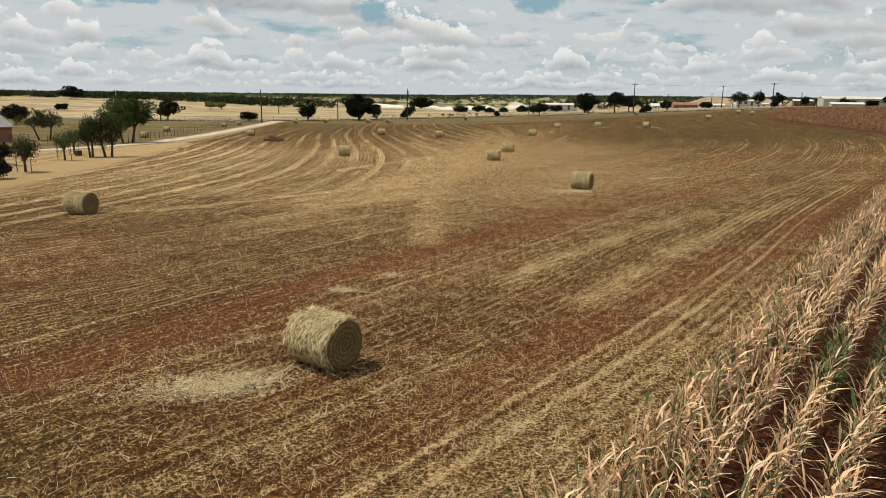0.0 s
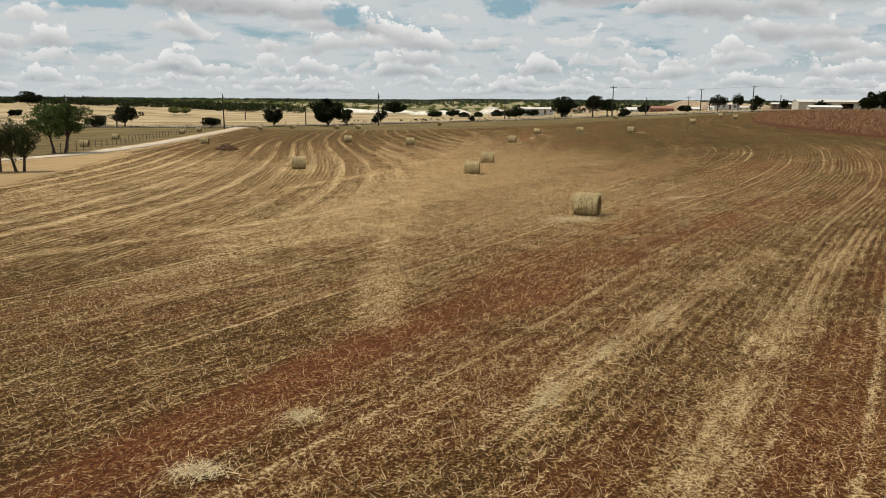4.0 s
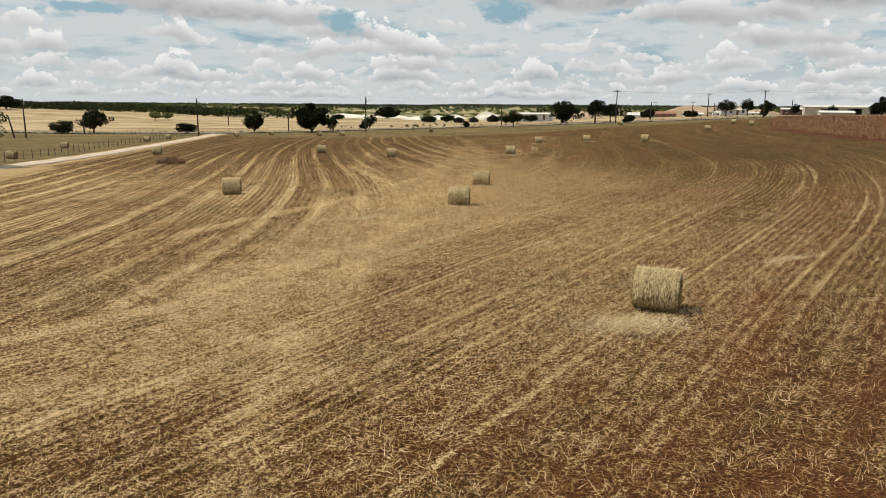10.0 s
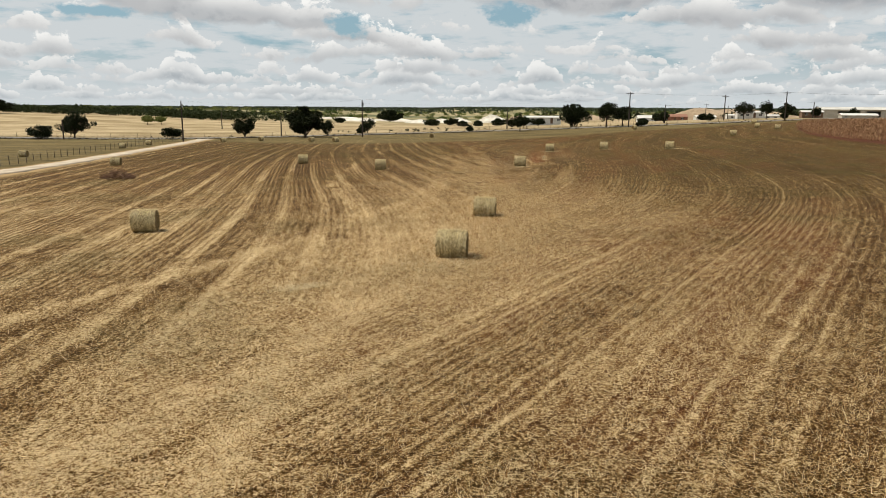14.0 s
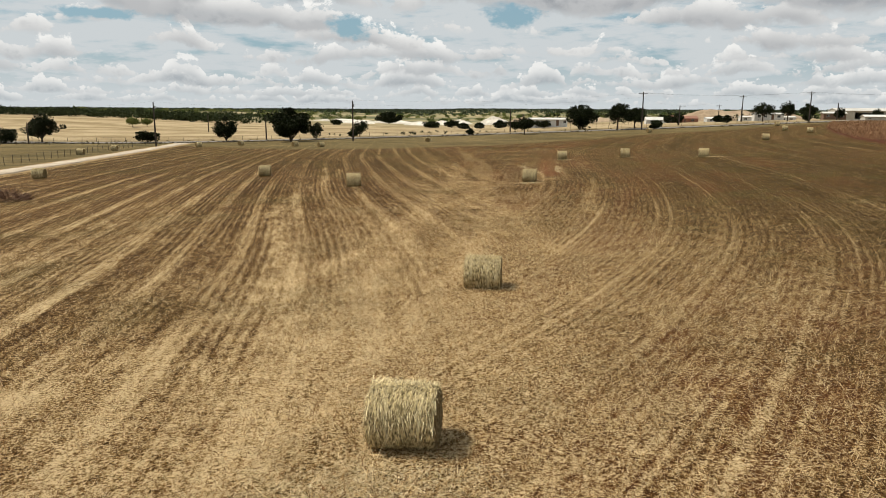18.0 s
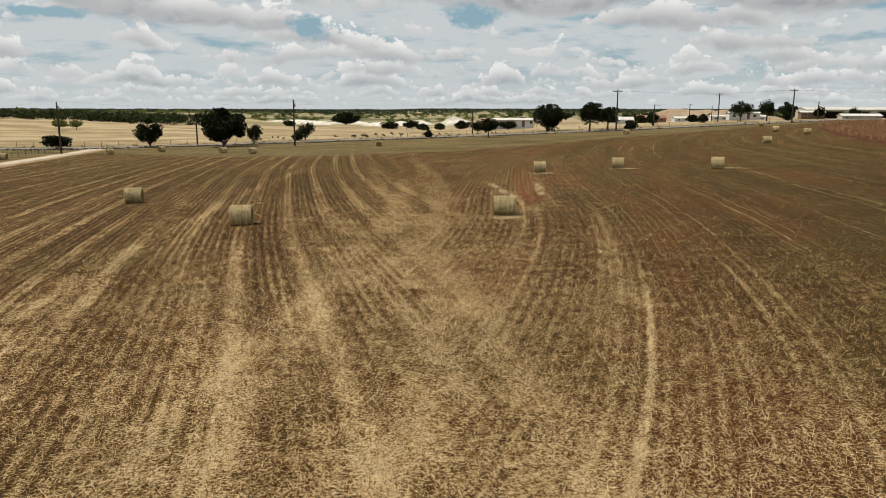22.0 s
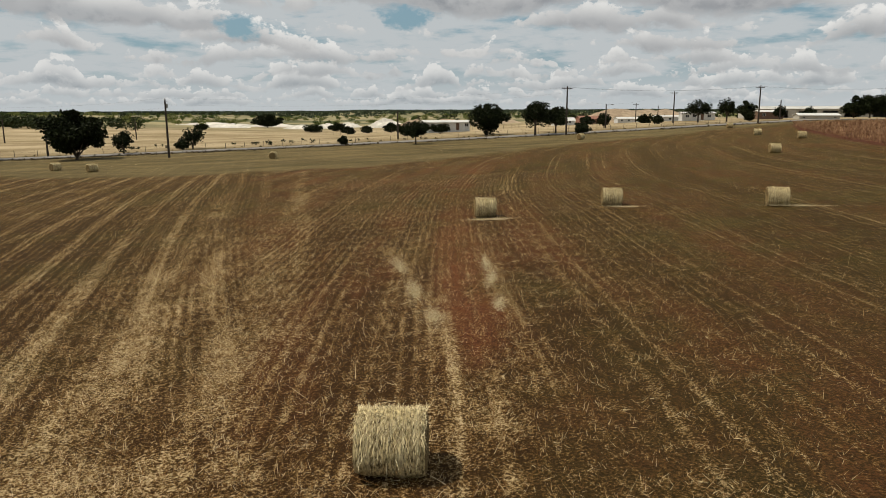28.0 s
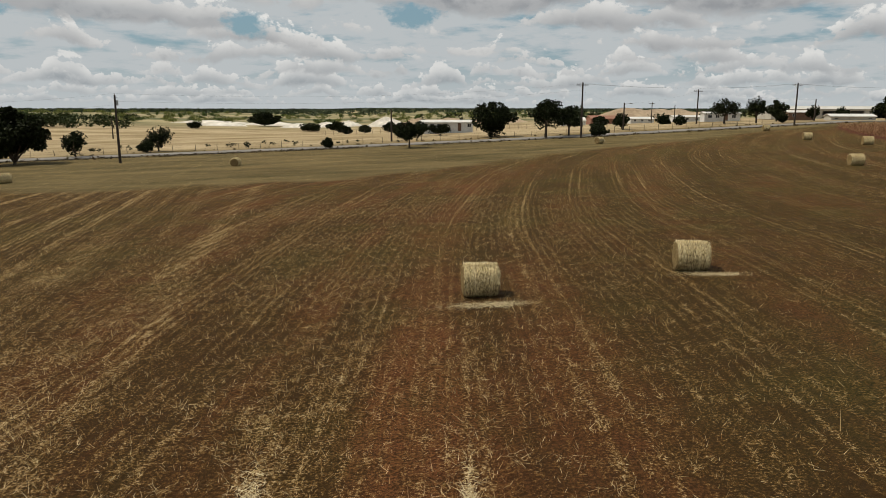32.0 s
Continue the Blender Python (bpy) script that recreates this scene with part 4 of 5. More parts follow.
fence("wire_fence", [(-49, 98), (-51, 112), (-54, 130), (-57.5, 148), (-60.5, 168), (-64.5, 196), (-67, 228)], 3.0, 1.25, "weathered post and wire fence along the driveway", "field fences")
fence("wire_fence", [(-49, 98), (-72, 101), (-98, 106)], 3.0, 1.2, "weathered post and wire fence across the paddock", "field fences")
fence("wire_fence", [(-130, 250), (-66, 250), (-20, 259), (20, 263), (48, 265.5), (70, 268), (95, 274.5), (120, 281.5)], 4.0, 1.2, "grey post and wire fence beside the far road verge", "field fences")
fence("wire_fence", [(10, 345), (40, 335), (75, 318), (90, 300)], 2.5, 1.4, "dark post and wire fence before the trailer home", "field fences")
fence("wire_fence", [(-160, 232), (-110, 229), (-70, 230)], 4.0, 1.2, "weathered post and wire fence along the near verge", "field fences")

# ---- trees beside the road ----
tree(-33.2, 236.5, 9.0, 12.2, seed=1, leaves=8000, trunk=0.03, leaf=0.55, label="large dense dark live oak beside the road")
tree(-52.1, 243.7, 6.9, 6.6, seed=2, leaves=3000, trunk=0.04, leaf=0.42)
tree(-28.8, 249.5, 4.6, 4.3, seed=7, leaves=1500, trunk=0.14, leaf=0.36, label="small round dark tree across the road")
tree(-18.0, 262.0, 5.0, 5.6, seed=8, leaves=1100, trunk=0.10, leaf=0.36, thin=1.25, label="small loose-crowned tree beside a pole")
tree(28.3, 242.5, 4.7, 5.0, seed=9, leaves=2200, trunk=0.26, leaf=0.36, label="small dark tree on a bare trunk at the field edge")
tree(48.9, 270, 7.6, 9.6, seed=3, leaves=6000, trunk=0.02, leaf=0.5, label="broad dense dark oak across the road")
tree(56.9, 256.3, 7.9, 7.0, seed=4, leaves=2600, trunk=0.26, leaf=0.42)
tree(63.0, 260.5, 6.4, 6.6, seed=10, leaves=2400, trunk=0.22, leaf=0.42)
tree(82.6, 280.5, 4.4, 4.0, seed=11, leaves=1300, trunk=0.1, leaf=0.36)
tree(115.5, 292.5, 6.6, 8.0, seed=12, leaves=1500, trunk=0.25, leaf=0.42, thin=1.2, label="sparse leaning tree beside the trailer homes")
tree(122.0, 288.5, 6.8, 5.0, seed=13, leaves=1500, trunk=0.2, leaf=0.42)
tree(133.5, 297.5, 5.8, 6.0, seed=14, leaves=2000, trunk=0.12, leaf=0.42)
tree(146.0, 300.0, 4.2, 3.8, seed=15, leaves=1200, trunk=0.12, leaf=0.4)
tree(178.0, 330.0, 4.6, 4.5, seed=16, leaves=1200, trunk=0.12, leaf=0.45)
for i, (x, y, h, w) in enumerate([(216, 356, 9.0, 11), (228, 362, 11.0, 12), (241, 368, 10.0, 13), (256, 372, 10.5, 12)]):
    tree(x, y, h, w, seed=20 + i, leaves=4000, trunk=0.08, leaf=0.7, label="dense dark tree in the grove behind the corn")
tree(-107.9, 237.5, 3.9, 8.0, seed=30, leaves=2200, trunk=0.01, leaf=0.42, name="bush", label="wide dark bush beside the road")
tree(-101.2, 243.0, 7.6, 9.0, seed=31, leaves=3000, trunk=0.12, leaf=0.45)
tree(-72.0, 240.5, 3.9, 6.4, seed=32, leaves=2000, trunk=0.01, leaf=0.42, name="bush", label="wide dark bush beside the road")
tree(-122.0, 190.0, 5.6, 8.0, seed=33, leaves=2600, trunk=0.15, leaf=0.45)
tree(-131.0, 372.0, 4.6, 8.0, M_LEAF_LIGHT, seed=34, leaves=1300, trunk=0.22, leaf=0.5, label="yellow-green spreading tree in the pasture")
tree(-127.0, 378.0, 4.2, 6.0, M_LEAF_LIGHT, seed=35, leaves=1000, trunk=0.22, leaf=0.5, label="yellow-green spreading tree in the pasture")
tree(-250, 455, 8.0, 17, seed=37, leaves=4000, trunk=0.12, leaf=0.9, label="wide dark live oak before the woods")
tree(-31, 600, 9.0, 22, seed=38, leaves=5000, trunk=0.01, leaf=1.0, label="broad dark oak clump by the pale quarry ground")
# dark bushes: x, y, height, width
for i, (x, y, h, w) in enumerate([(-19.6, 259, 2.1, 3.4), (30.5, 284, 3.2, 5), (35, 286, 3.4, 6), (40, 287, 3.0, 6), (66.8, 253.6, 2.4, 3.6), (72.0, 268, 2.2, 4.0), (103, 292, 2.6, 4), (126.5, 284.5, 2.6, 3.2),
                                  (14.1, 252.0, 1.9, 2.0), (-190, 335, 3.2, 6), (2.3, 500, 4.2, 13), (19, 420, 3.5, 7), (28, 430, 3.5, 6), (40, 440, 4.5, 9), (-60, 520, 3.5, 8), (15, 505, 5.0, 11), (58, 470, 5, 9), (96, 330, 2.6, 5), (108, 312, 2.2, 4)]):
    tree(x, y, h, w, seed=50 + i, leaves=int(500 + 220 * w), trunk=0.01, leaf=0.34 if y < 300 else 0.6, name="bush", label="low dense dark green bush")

# ---- yard by the driveway ----
tree(-38.3, 68.7, 4.5, 3.0, M_LEAF_YARD, seed=80, leaves=2200, trunk=0.24, trunks=2, thin=1.15, leaf=0.15, label="young tree with sparse brown-green leaves in the yard")
tree(-37.0, 69.8, 4.9, 3.6, M_LEAF_YARD, seed=81, leaves=3000, trunk=0.24, trunks=2, thin=1.15, leaf=0.16, label="young dark green tree in the dry yard")
tree(-49.3, 100.3, 6.9, 8.0, M_LEAF_MID, seed=82, leaves=7500, trunk=0.28, trunks=3, leaf=0.24, label="broad green tree on three leaning trunks")
tree(-34.6, 51.0, 3.1, 2.4, M_LEAF_YARD, seed=83, leaves=1200, trunk=0.26, thin=1.2, leaf=0.13, label="staked sapling on the dry lawn")
tree(-38.6, 64.0, 2.9, 2.4, M_LEAF_MID, seed=84, leaves=900, trunk=0.28, thin=1.25, leaf=0.12, label="staked sapling on the dry lawn")
tree(-42.5, 73.0, 3.3, 2.4, M_LEAF_MID, seed=85, leaves=900, trunk=0.28, thin=1.25, leaf=0.12, label="staked sapling beside the driveway")
tree(-66.5, 109.0, 5.2, 6.2, M_LEAF_YARD, seed=86, leaves=3400, trunk=0.34, trunks=2, leaf=0.18, flat=0.85, label="flat-topped mesquite tree in the paddock")
tree(-33.2, 45.5, 1.6, 2.2, seed=87, leaves=1000, trunk=0.04, leaf=0.2, name="bush", label="round clipped dark bush in the yard")
tree(-42, 58, 2.4, 4.4, seed=88, leaves=1800, trunk=0.05, leaf=0.24, name="bush", label="dark shrubs before the brick house")
for x, y in ((-35.4, 51.2), (-33.9, 50.7), (-39.4, 64.2), (-37.8, 63.8), (-43.2, 73.2), (-41.8, 72.7)):
    ob = thing("tree_stake", x, y, "thin dark stake beside a sapling", "stake", "sapling stakes")
    bm = bmesh.new()
    tube(bm, (0, 0, -0.2), (rng.normal(0, 0.06), 0, 1.7), 0.035, 0.03, 6)
    part("stake", bm, M_POST, ob)
ob = thing("planter", -40.9, 70.8, "dark round planter tub on the dry lawn", "planter")
bm = bmesh.new()
tube(bm, (0, 0, 0), (0, 0, 0.55), 0.32, 0.4, 14)
part("tub", bm, M_POST, ob)
bm = bmesh.new()
tube(bm, (0, 0, 0.5), (0, 0, 0.58), 0.43, 0.43, 14)
part("rim", bm, M_POST, ob)


# ---- buildings ----
def house(name, x, y, length, depth, wall_h, rise, wall, roof, label, turn=0.0, openings=(), bays=(), over=0.35, ridge_along=True, category="house", up=0.0):
    """A gabled building. openings: (along, width, sill, height, kind) on the front, which faces the camera's side (-y)."""
    ob = thing(name, x, y, label, category, turn=turn, z=gz(x, y) + up)
    bm = bmesh.new()
    t, deep = 0.18, 0.4 + up
    cuts = sorted([(o[0] - o[1] / 2, o[0] + o[1] / 2, o[2], o[2] + o[3]) for o in openings] + [(b[0] - b[1] / 2, b[0] + b[1] / 2, 0.0, b[2]) for b in bays])
    at = -length / 2
    for a, b, lo, hi in cuts:
        if a > at:
            block(bm, (at + a) / 2, -depth / 2 + t / 2, -deep, a - at, t, wall_h + deep)
        if lo > 0:
            block(bm, (a + b) / 2, -depth / 2 + t / 2, -deep, b - a, t, lo + deep)
        block(bm, (a + b) / 2, -depth / 2 + t / 2, hi, b - a, t, wall_h - hi)
        at = b
    block(bm, (at + length / 2) / 2, -depth / 2 + t / 2, -deep, length / 2 - at, t, wall_h + deep)
    block(bm, 0, depth / 2 - t / 2, -deep, length, t, wall_h + deep)
    for q in (-1, 1):
        block(bm, q * (length / 2 - t / 2), 0, -deep, t, depth - 2 * t, wall_h + deep)
    block(bm, 0, 0, -0.25, length - 2 * t, depth - 2 * t, 0.3)
    part("wall", bm, wall, ob)
    bm = bmesh.new()
    L, D = length / 2 + over, depth / 2 + over
    th = 0.14
    drop = rise * over / (depth / 2) if ridge_along else rise * over / (length / 2)
    if ridge_along:
        prof = [(-D, wall_h - drop), (0, wall_h + rise), (D, wall_h - drop), (D, wall_h - drop + th), (0, wall_h + rise + th), (-D, wall_h - drop + th)]
        ends = [[bm.verts.new((q * L, py, pz)) for py, pz in prof] for q in (-1, 1)]
    else:
        prof = [(-L, wall_h - drop), (0, wall_h + rise), (L, wall_h - drop), (L, wall_h - drop + th), (0, wall_h + rise + th), (-L, wall_h - drop + th)]
        ends = [[bm.verts.new((px, q * D, pz)) for px, pz in prof] for q in (1, -1)]
    m = len(prof)
    for i in range(m):
        bm.faces.new((ends[0][i], ends[1][i], ends[1][(i + 1) % m], ends[0][(i + 1) % m]))
    for e, order in ((ends[0], 1), (ends[1], -1)):
        for quad in ((0, 1, 4, 5), (1, 2, 3, 4)):
            bm.faces.new([e[i] for i in quad][::order])
    bmesh.ops.recalc_face_normals(bm, faces=bm.faces[:])
    part("roof", bm, roof, ob)
    for q in (-1, 1):
        bm = bmesh.new()
        if ridge_along:
            tri = [(q * (length / 2 - t), -depth / 2, wall_h), (q * (length / 2 - t), depth / 2, wall_h), (q * (length / 2 - t), 0, wall_h + rise)]
            off = Vector((q * t, 0, 0))
        else:
            tri = [(-length / 2, q * (depth / 2 - t), wall_h), (length / 2, q * (depth / 2 - t), wall_h), (0, q * (depth / 2 - t), wall_h + rise)]
            off = Vector((0, q * t, 0))
        v = [bm.verts.new(p) for p in tri]
        w = [bm.verts.new(Vector(p) + off) for p in tri]
        bm.faces.new(v), bm.faces.new(w[::-1])
        for i in range(3):
            bm.faces.new((v[i], w[i], w[(i + 1) % 3], v[(i + 1) % 3]))
        bmesh.ops.recalc_face_normals(bm, faces=bm.faces[:])
        part("gable", bm, wall, ob)
    for o in openings:
        c, w, sill, h, kind = o
        if kind == "door":
            bm = bmesh.new()
            block(bm, c, -depth / 2 + t * 0.6, sill, w, 0.06, h)
            door = part("door", bm, M_DOOR, ob)
            bm = bmesh.new()
            tube(bm, (c + w * 0.36, -depth / 2 + t * 0.6 - 0.03, sill + 1.0), (c + w * 0.36, -depth / 2 + t * 0.6 - 0.10, sill + 1.0), 0.03, 0.03, 6)
            part("handle", bm, M_METAL, door)
        else:
            bm = bmesh.new()
            for px, pz, sx, sz in ((c, sill, w, 0.07), (c, sill + h - 0.07, w, 0.07), (c - w / 2 + 0.035, sill + 0.07, 0.07, h - 0.14), (c + w / 2 - 0.035, sill + 0.07, 0.07, h - 0.14), (c, sill + 0.07, 0.05, h - 0.14)):
                block(bm, px, -depth / 2 + t * 0.45, pz, sx, 0.10, sz)
            win = part("window", bm, M_WHITE, ob)
            for q in (-1, 1):
                bm = bmesh.new()
                block(bm, c + q * (w / 4 - 0.002), -depth / 2 + t * 0.5, sill + 0.07, w / 2 - 0.10, 0.03, h - 0.14)
                part("pane", bm, M_GLASS, win, "dark reflecting pane")
    return ob


def windows(spec, sill=1.1, w=1.1, h=0.95):
    return [(a, w, sill, h, "window") for a in spec]


house("brick_house", -73.6, 98.0, 8.0, 12.0, 2.3, 1.7, M_BRICK, M_ROOF_GREY, "red brick house with a grey gabled roof", turn=-30, openings=windows((-2.4, 2.2)), ridge_along=False)
house("mobile_home", 44.0, 303.0, 13.0, 5.0, 2.3, 0.5, M_WHITE, M_ROOF_WHITE, "white trailer home with dark windows", turn=4, openings=windows((-6, -4.2, -2.4, -0.8, 5.6)) + [(3.0, 0.95, 0.15, 2.0, "door")], category="trailer home", up=0.45)
house("house", 138.5, 437.0, 14.0, 9.0, 2.5, 1.3, M_BRICK, M_ROOF_RED, "brick house with a low red roof", turn=-6, openings=windows((-4.5, 4.2), 1.0, 1.6, 1.1) + [(0.2, 1.0, 0.1, 2.05, "door")])
house("house", 158.5, 442.0, 11.0, 7.0, 2.3, 0.8, M_WHITE, M_ROOF_WHITE, "small white house with a pale roof", turn=-6, openings=windows((-3.4, 0.0, 3.4)))
house("shed", 122.0, 432.0, 10.0, 8.0, 2.2, 1.3, M_WHITE, M_ROOF_WHITE, "low white shed with a pale metal roof", turn=-8, openings=windows((-2.5, 2.5)), category="shed")
house("mobile_home", 165.5, 397.0, 25.0, 6.0, 2.35, 0.5, M_WHITE, M_ROOF_WHITE, "long white trailer home with dark windows", turn=-8, openings=windows((-10.5, -7, -3, 3.5, 7, 10.5), 1.0, 1.3) + [(0.5, 0.95, 0.25, 2.0, "door")], category="trailer home")
house("mobile_home", 131.0, 322.0, 10.5, 4.5, 2.35, 0.4, M_WHITE, M_ROOF_WHITE, "white trailer home with dark windows", turn=-12, openings=windows((-3.6, -1.4, 3.4), 1.0, 1.2) + [(1.2, 0.95, 0.25, 2.0, "door")], category="trailer home")
house("mobile_home", 151.0, 313.0, 7.5, 4.0, 2.3, 0.5, M_DOOR, M_ROOF_WHITE, "small dark brown trailer with a pale roof", turn=-14, openings=windows((-2.2, 2.4), 1.0, 1.1) + [(0.2, 0.9, 0.2, 2.0, "door")], category="trailer home")
house("shed", 176.0, 324.0, 13.0, 6.0, 1.2, 0.7, M_CREAM, M_ROOF_WHITE, "long low shed with a bright white roof", turn=-16, openings=windows((-5, 5), 0.3, 1.0, 0.6), category="shed")
house("warehouse", 252.0, 440.0, 54.0, 30.0, 4.4, 1.4, M_CREAM, M_ROOF_TIN, "long cream metal warehouse with open dark bays", turn=-20, bays=[(-14, 9, 3.6), (-1, 7, 3.6), (10, 7, 3.6), (20, 7, 3.6)], category="warehouse")
house("warehouse", 330.0, 452.0, 60.0, 26.0, 4.4, 2.4, M_CREAM, M_ROOF_TIN, "cream metal warehouse with open dark bays", turn=-24, bays=[(-20, 8, 3.6), (-6, 8, 3.6), (10, 8, 3.6)], category="warehouse")


# ---- quarry heaps ----
def heap_of(x, y, rx, ry, h, material, label, seed):
    k, m = 40, 10
    ob = thing("spoil_heap", x, y, label, "spoil heap")
    a = np.linspace(0, 2 * np.pi, k, endpoint=False)
    v = []
    for i in range(m + 1):
        s = 1 - i / m * 0.97
        px, py = np.cos(a) * rx * s * (1 + 0.12 * wobble(np.cos(a) * 9, np.sin(a) * 9, 8, seed)), np.sin(a) * ry * s
        pz = h * (1 - s ** 1.6) * (1 + 0.16 * wobble(px, py, rx * 0.5, seed + 1)) + 0.05 * h * wobble(px, py, rx * 0.16, seed + 2) - (0.6 if i == 0 else 0)
        v.append(np.stack([px, py, pz], -1))
    v = np.concatenate(v)
    i, j = np.meshgrid(np.arange(m), np.arange(k), indexing="ij")
    f = np.stack([i * k + j, i * k + (j + 1) % k, (i + 1) * k + (j + 1) % k, (i + 1) * k + j], -1).reshape(-1, 4)
    sheet("mound", v, f, material, ob, soft=True)
    return ob


for i, (x, y, rx, ry, h) in enumerate([(-58, 590, 17, 9, 2.4), (-30, 628, 20, 9, 3.0), (-8, 575, 12, 8, 2.6), (10, 590, 10, 7, 3.2), (24, 596, 10, 7, 3.4), (47, 566, 12.5, 9, 5.2), (70, 600, 9, 7, 3.0), (-75, 640, 30, 8, 2.2)]):
    heap_of(x, y, rx, ry, h, M_HEAP, "bright white heap of quarried limestone", 30 + 3 * i)
for i, (x, y, rx, ry, h) in enumerate([(66, 560, 14, 8, 4.2), (88, 575, 14, 8, 4.0), (186, 520, 26, 14, 7.5), (205, 530, 26, 14, 6.5), (112, 540, 22, 10, 4.0), (236, 560, 40, 12, 5.5)]):
    heap_of(x, y, rx, ry, h, M_HEAP_TAN, "tan heap of earth and gravel", 70 + 3 * i)

# ---- weeds on the verges, brush, far trees ----
vx, vy, vnx, vny = along(ROAD, 0.35)
keep = (vx > -125) & (vx < 135)
vx, vy, vnx, vny = vx[keep], vy[keep], vnx[keep], vny[keep]
rows_of = []
for x, y, a, b in zip(vx, vy, vnx, vny):
    for sgn, lo, hi in ((-1, 4.2, 6.8), (1, 4.4, 8.5)):
        if rng.random() < (0.95 if sgn < 0 and x < 20 else 0.5 if sgn < 0 else 0.12):
            o = sgn * rng.uniform(lo, hi)
            rows_of.append((x + a * o, y + b * o, rng.uniform(0.15, 0.5), rng.uniform(0.4, 0.9)))
leaf_mass("verge_weeds", rows_of, M_LEAF_DRY, "dark dry weeds along the road verges", "weeds", 26, 4)
leaf_mass("pasture_shrubs", [(rng.uniform(-40, 60), rng.uniform(264, 280), rng.uniform(0.4, 1.1), rng.uniform(0.6, 1.8)) for i in range(26)], M_LEAF, "scattered low shrubs on the pasture edge", "shrubs", 60, 8)
woods_at = [(rng.uniform(-820, -120), 480 + rng.exponential(60), rng.uniform(3.6, 5.4), rng.uniform(8, 15)) for i in range(460)]
woods_at += [(x, 470 + 25 * rng.random(), rng.uniform(4.5, 6.5), rng.uniform(9, 13)) for x in np.arange(-165, -85, 7)]
leaf_mass("woods", woods_at, M_LEAF_WOOD, "dark belt of oak woods across the pasture", "woods", 210, 3)
scatter = [(x, y, rng.uniform(2.5, 5.0), rng.uniform(5, 12)) for x, y in zip(rng.uniform(-500, 900, 700), 620 + rng.exponential(520, 700))]
leaf_mass("savanna_trees", scatter[:450], M_LEAF_LIGHT, "pale green scrub trees spread to the horizon", "woods", 110, 5)
leaf_mass("oak_scrub", scatter[450:], M_LEAF_MID, "green oak scrub spread to the horizon", "woods", 110, 15)
far_at = []
for i in range(5200):
    r, a = 1300 + 2900 * rng.random() ** 0.6, rng.uniform(-0.85, 0.95)
    far_at.append((r * math.sin(a), r * math.cos(a), rng.uniform(3.2, 6), rng.uniform(18, 44)))
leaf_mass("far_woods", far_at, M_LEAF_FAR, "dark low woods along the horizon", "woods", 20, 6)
leaf_mass("roadside_trees", [(rng.uniform(90, 330), rng.uniform(480, 800), rng.uniform(3, 6), rng.uniform(5, 11)) for i in range(70)], M_LEAF, "dark trees among the far buildings", "trees", 70, 9)

brush = thing("brush_pile", -28.2, 104.4, "heap of dry reddish-brown brush on the stubble", "brush pile")
rand = np.random.default_rng(77)
k = 900
ang, rad = rand.uniform(0, 6.283, k), rand.uniform(0, 1, k) ** 0.6 * 1.15
base = np.stack([np.cos(ang) * rad * 1.3, np.sin(ang) * rad, rand.uniform(0, 1.15, k) * (1 - rad / 1.3)], -1)
way = np.stack([np.cos(ang) + rand.normal(0, 0.7, k), np.sin(ang) + rand.normal(0, 0.7, k), rand.uniform(0.1, 1.3, k)], -1)
v, f = blades(base, way, rand.uniform(0.3, 0.8, k), rand.uniform(0.012, 0.035, k), rand.uniform(0, 0.3, k), rand)
sheet("twigs", v, f, M_TWIG, brush)


# ---- corn ----
def corn_parts(variant, leaf_count=17, bends=5):
    """The pieces of one drought-dried corn plant: a list of name, points and faces."""
    r = np.random.default_rng(900 + variant)
    h = r.uniform(1.0, 1.35)
    out = []
    pts = [np.array([r.normal(0, 0.02) * i, r.normal(0, 0.02) * i, h * i / 4]) for i in range(5)]
    v, f = [], []
    for i, p in enumerate(pts):
        w = 0.016 * (1 - i / 6)
        for q in range(4):
            v.append(p + np.array([math.cos(q * 1.571) * w, math.sin(q * 1.571) * w, 0]))
    for i in range(4):
        for q in range(4):
            f.append((i * 4 + q, i * 4 + (q + 1) % 4, i * 4 + 4 + (q + 1) % 4, i * 4 + 4 + q))
    out.append(("stalk", np.array(v), np.array(f)))
    for n_leaf in range(leaf_count):
        z0 = h * (0.18 + 0.80 * n_leaf / leaf_count)
        a = n_leaf * 3.14 + r.normal(0, 0.6)
        ln, wd = r.uniform(0.24, 0.50), r.uniform(0.014, 0.030)
        rise = r.uniform(0.50, 1.15) + 0.1 * n_leaf / leaf_count
        droop = r.uniform(0.6, 1.9)
        d = np.array([math.cos(a), math.sin(a), 0])
        s = np.array([-math.sin(a), math.cos(a), 0])
        v, f = [], []
        p = np.array([0, 0, z0])
        for i in range(bends + 1):
            t = i / bends
            tilt = rise - droop * t * t * 1.6
            w = wd * (0.55 + 1.2 * t) if t < 0.35 else wd * (1 - (t - 0.35) / 0.65 * 0.95)
            tw = s * math.cos(t * r.normal(0, 0.5)) + np.array([0, 0, 0.25 * math.sin(3 * t)])
            v += [p - tw * w, p + tw * w]
            p = p + (d * math.cos(tilt) + np.array([0, 0, math.sin(tilt)])) * ln / bends
        for i in range(bends):
            f.append((2 * i, 2 * i + 1, 2 * i + 3, 2 * i + 2))
        out.append(("leaf", np.array(v), np.array(f)))
    top = np.tile(np.array([0, 0, h * 0.97]), (6, 1))
    v, f = blades(top, np.stack([r.normal(0, 0.35, 6), r.normal(0, 0.35, 6), np.ones(6)], -1), r.uniform(0.15, 0.28, 6), np.full(6, 0.012), np.full(6, 0.1), r)
    out.append(("tassel", v, f))
    return out


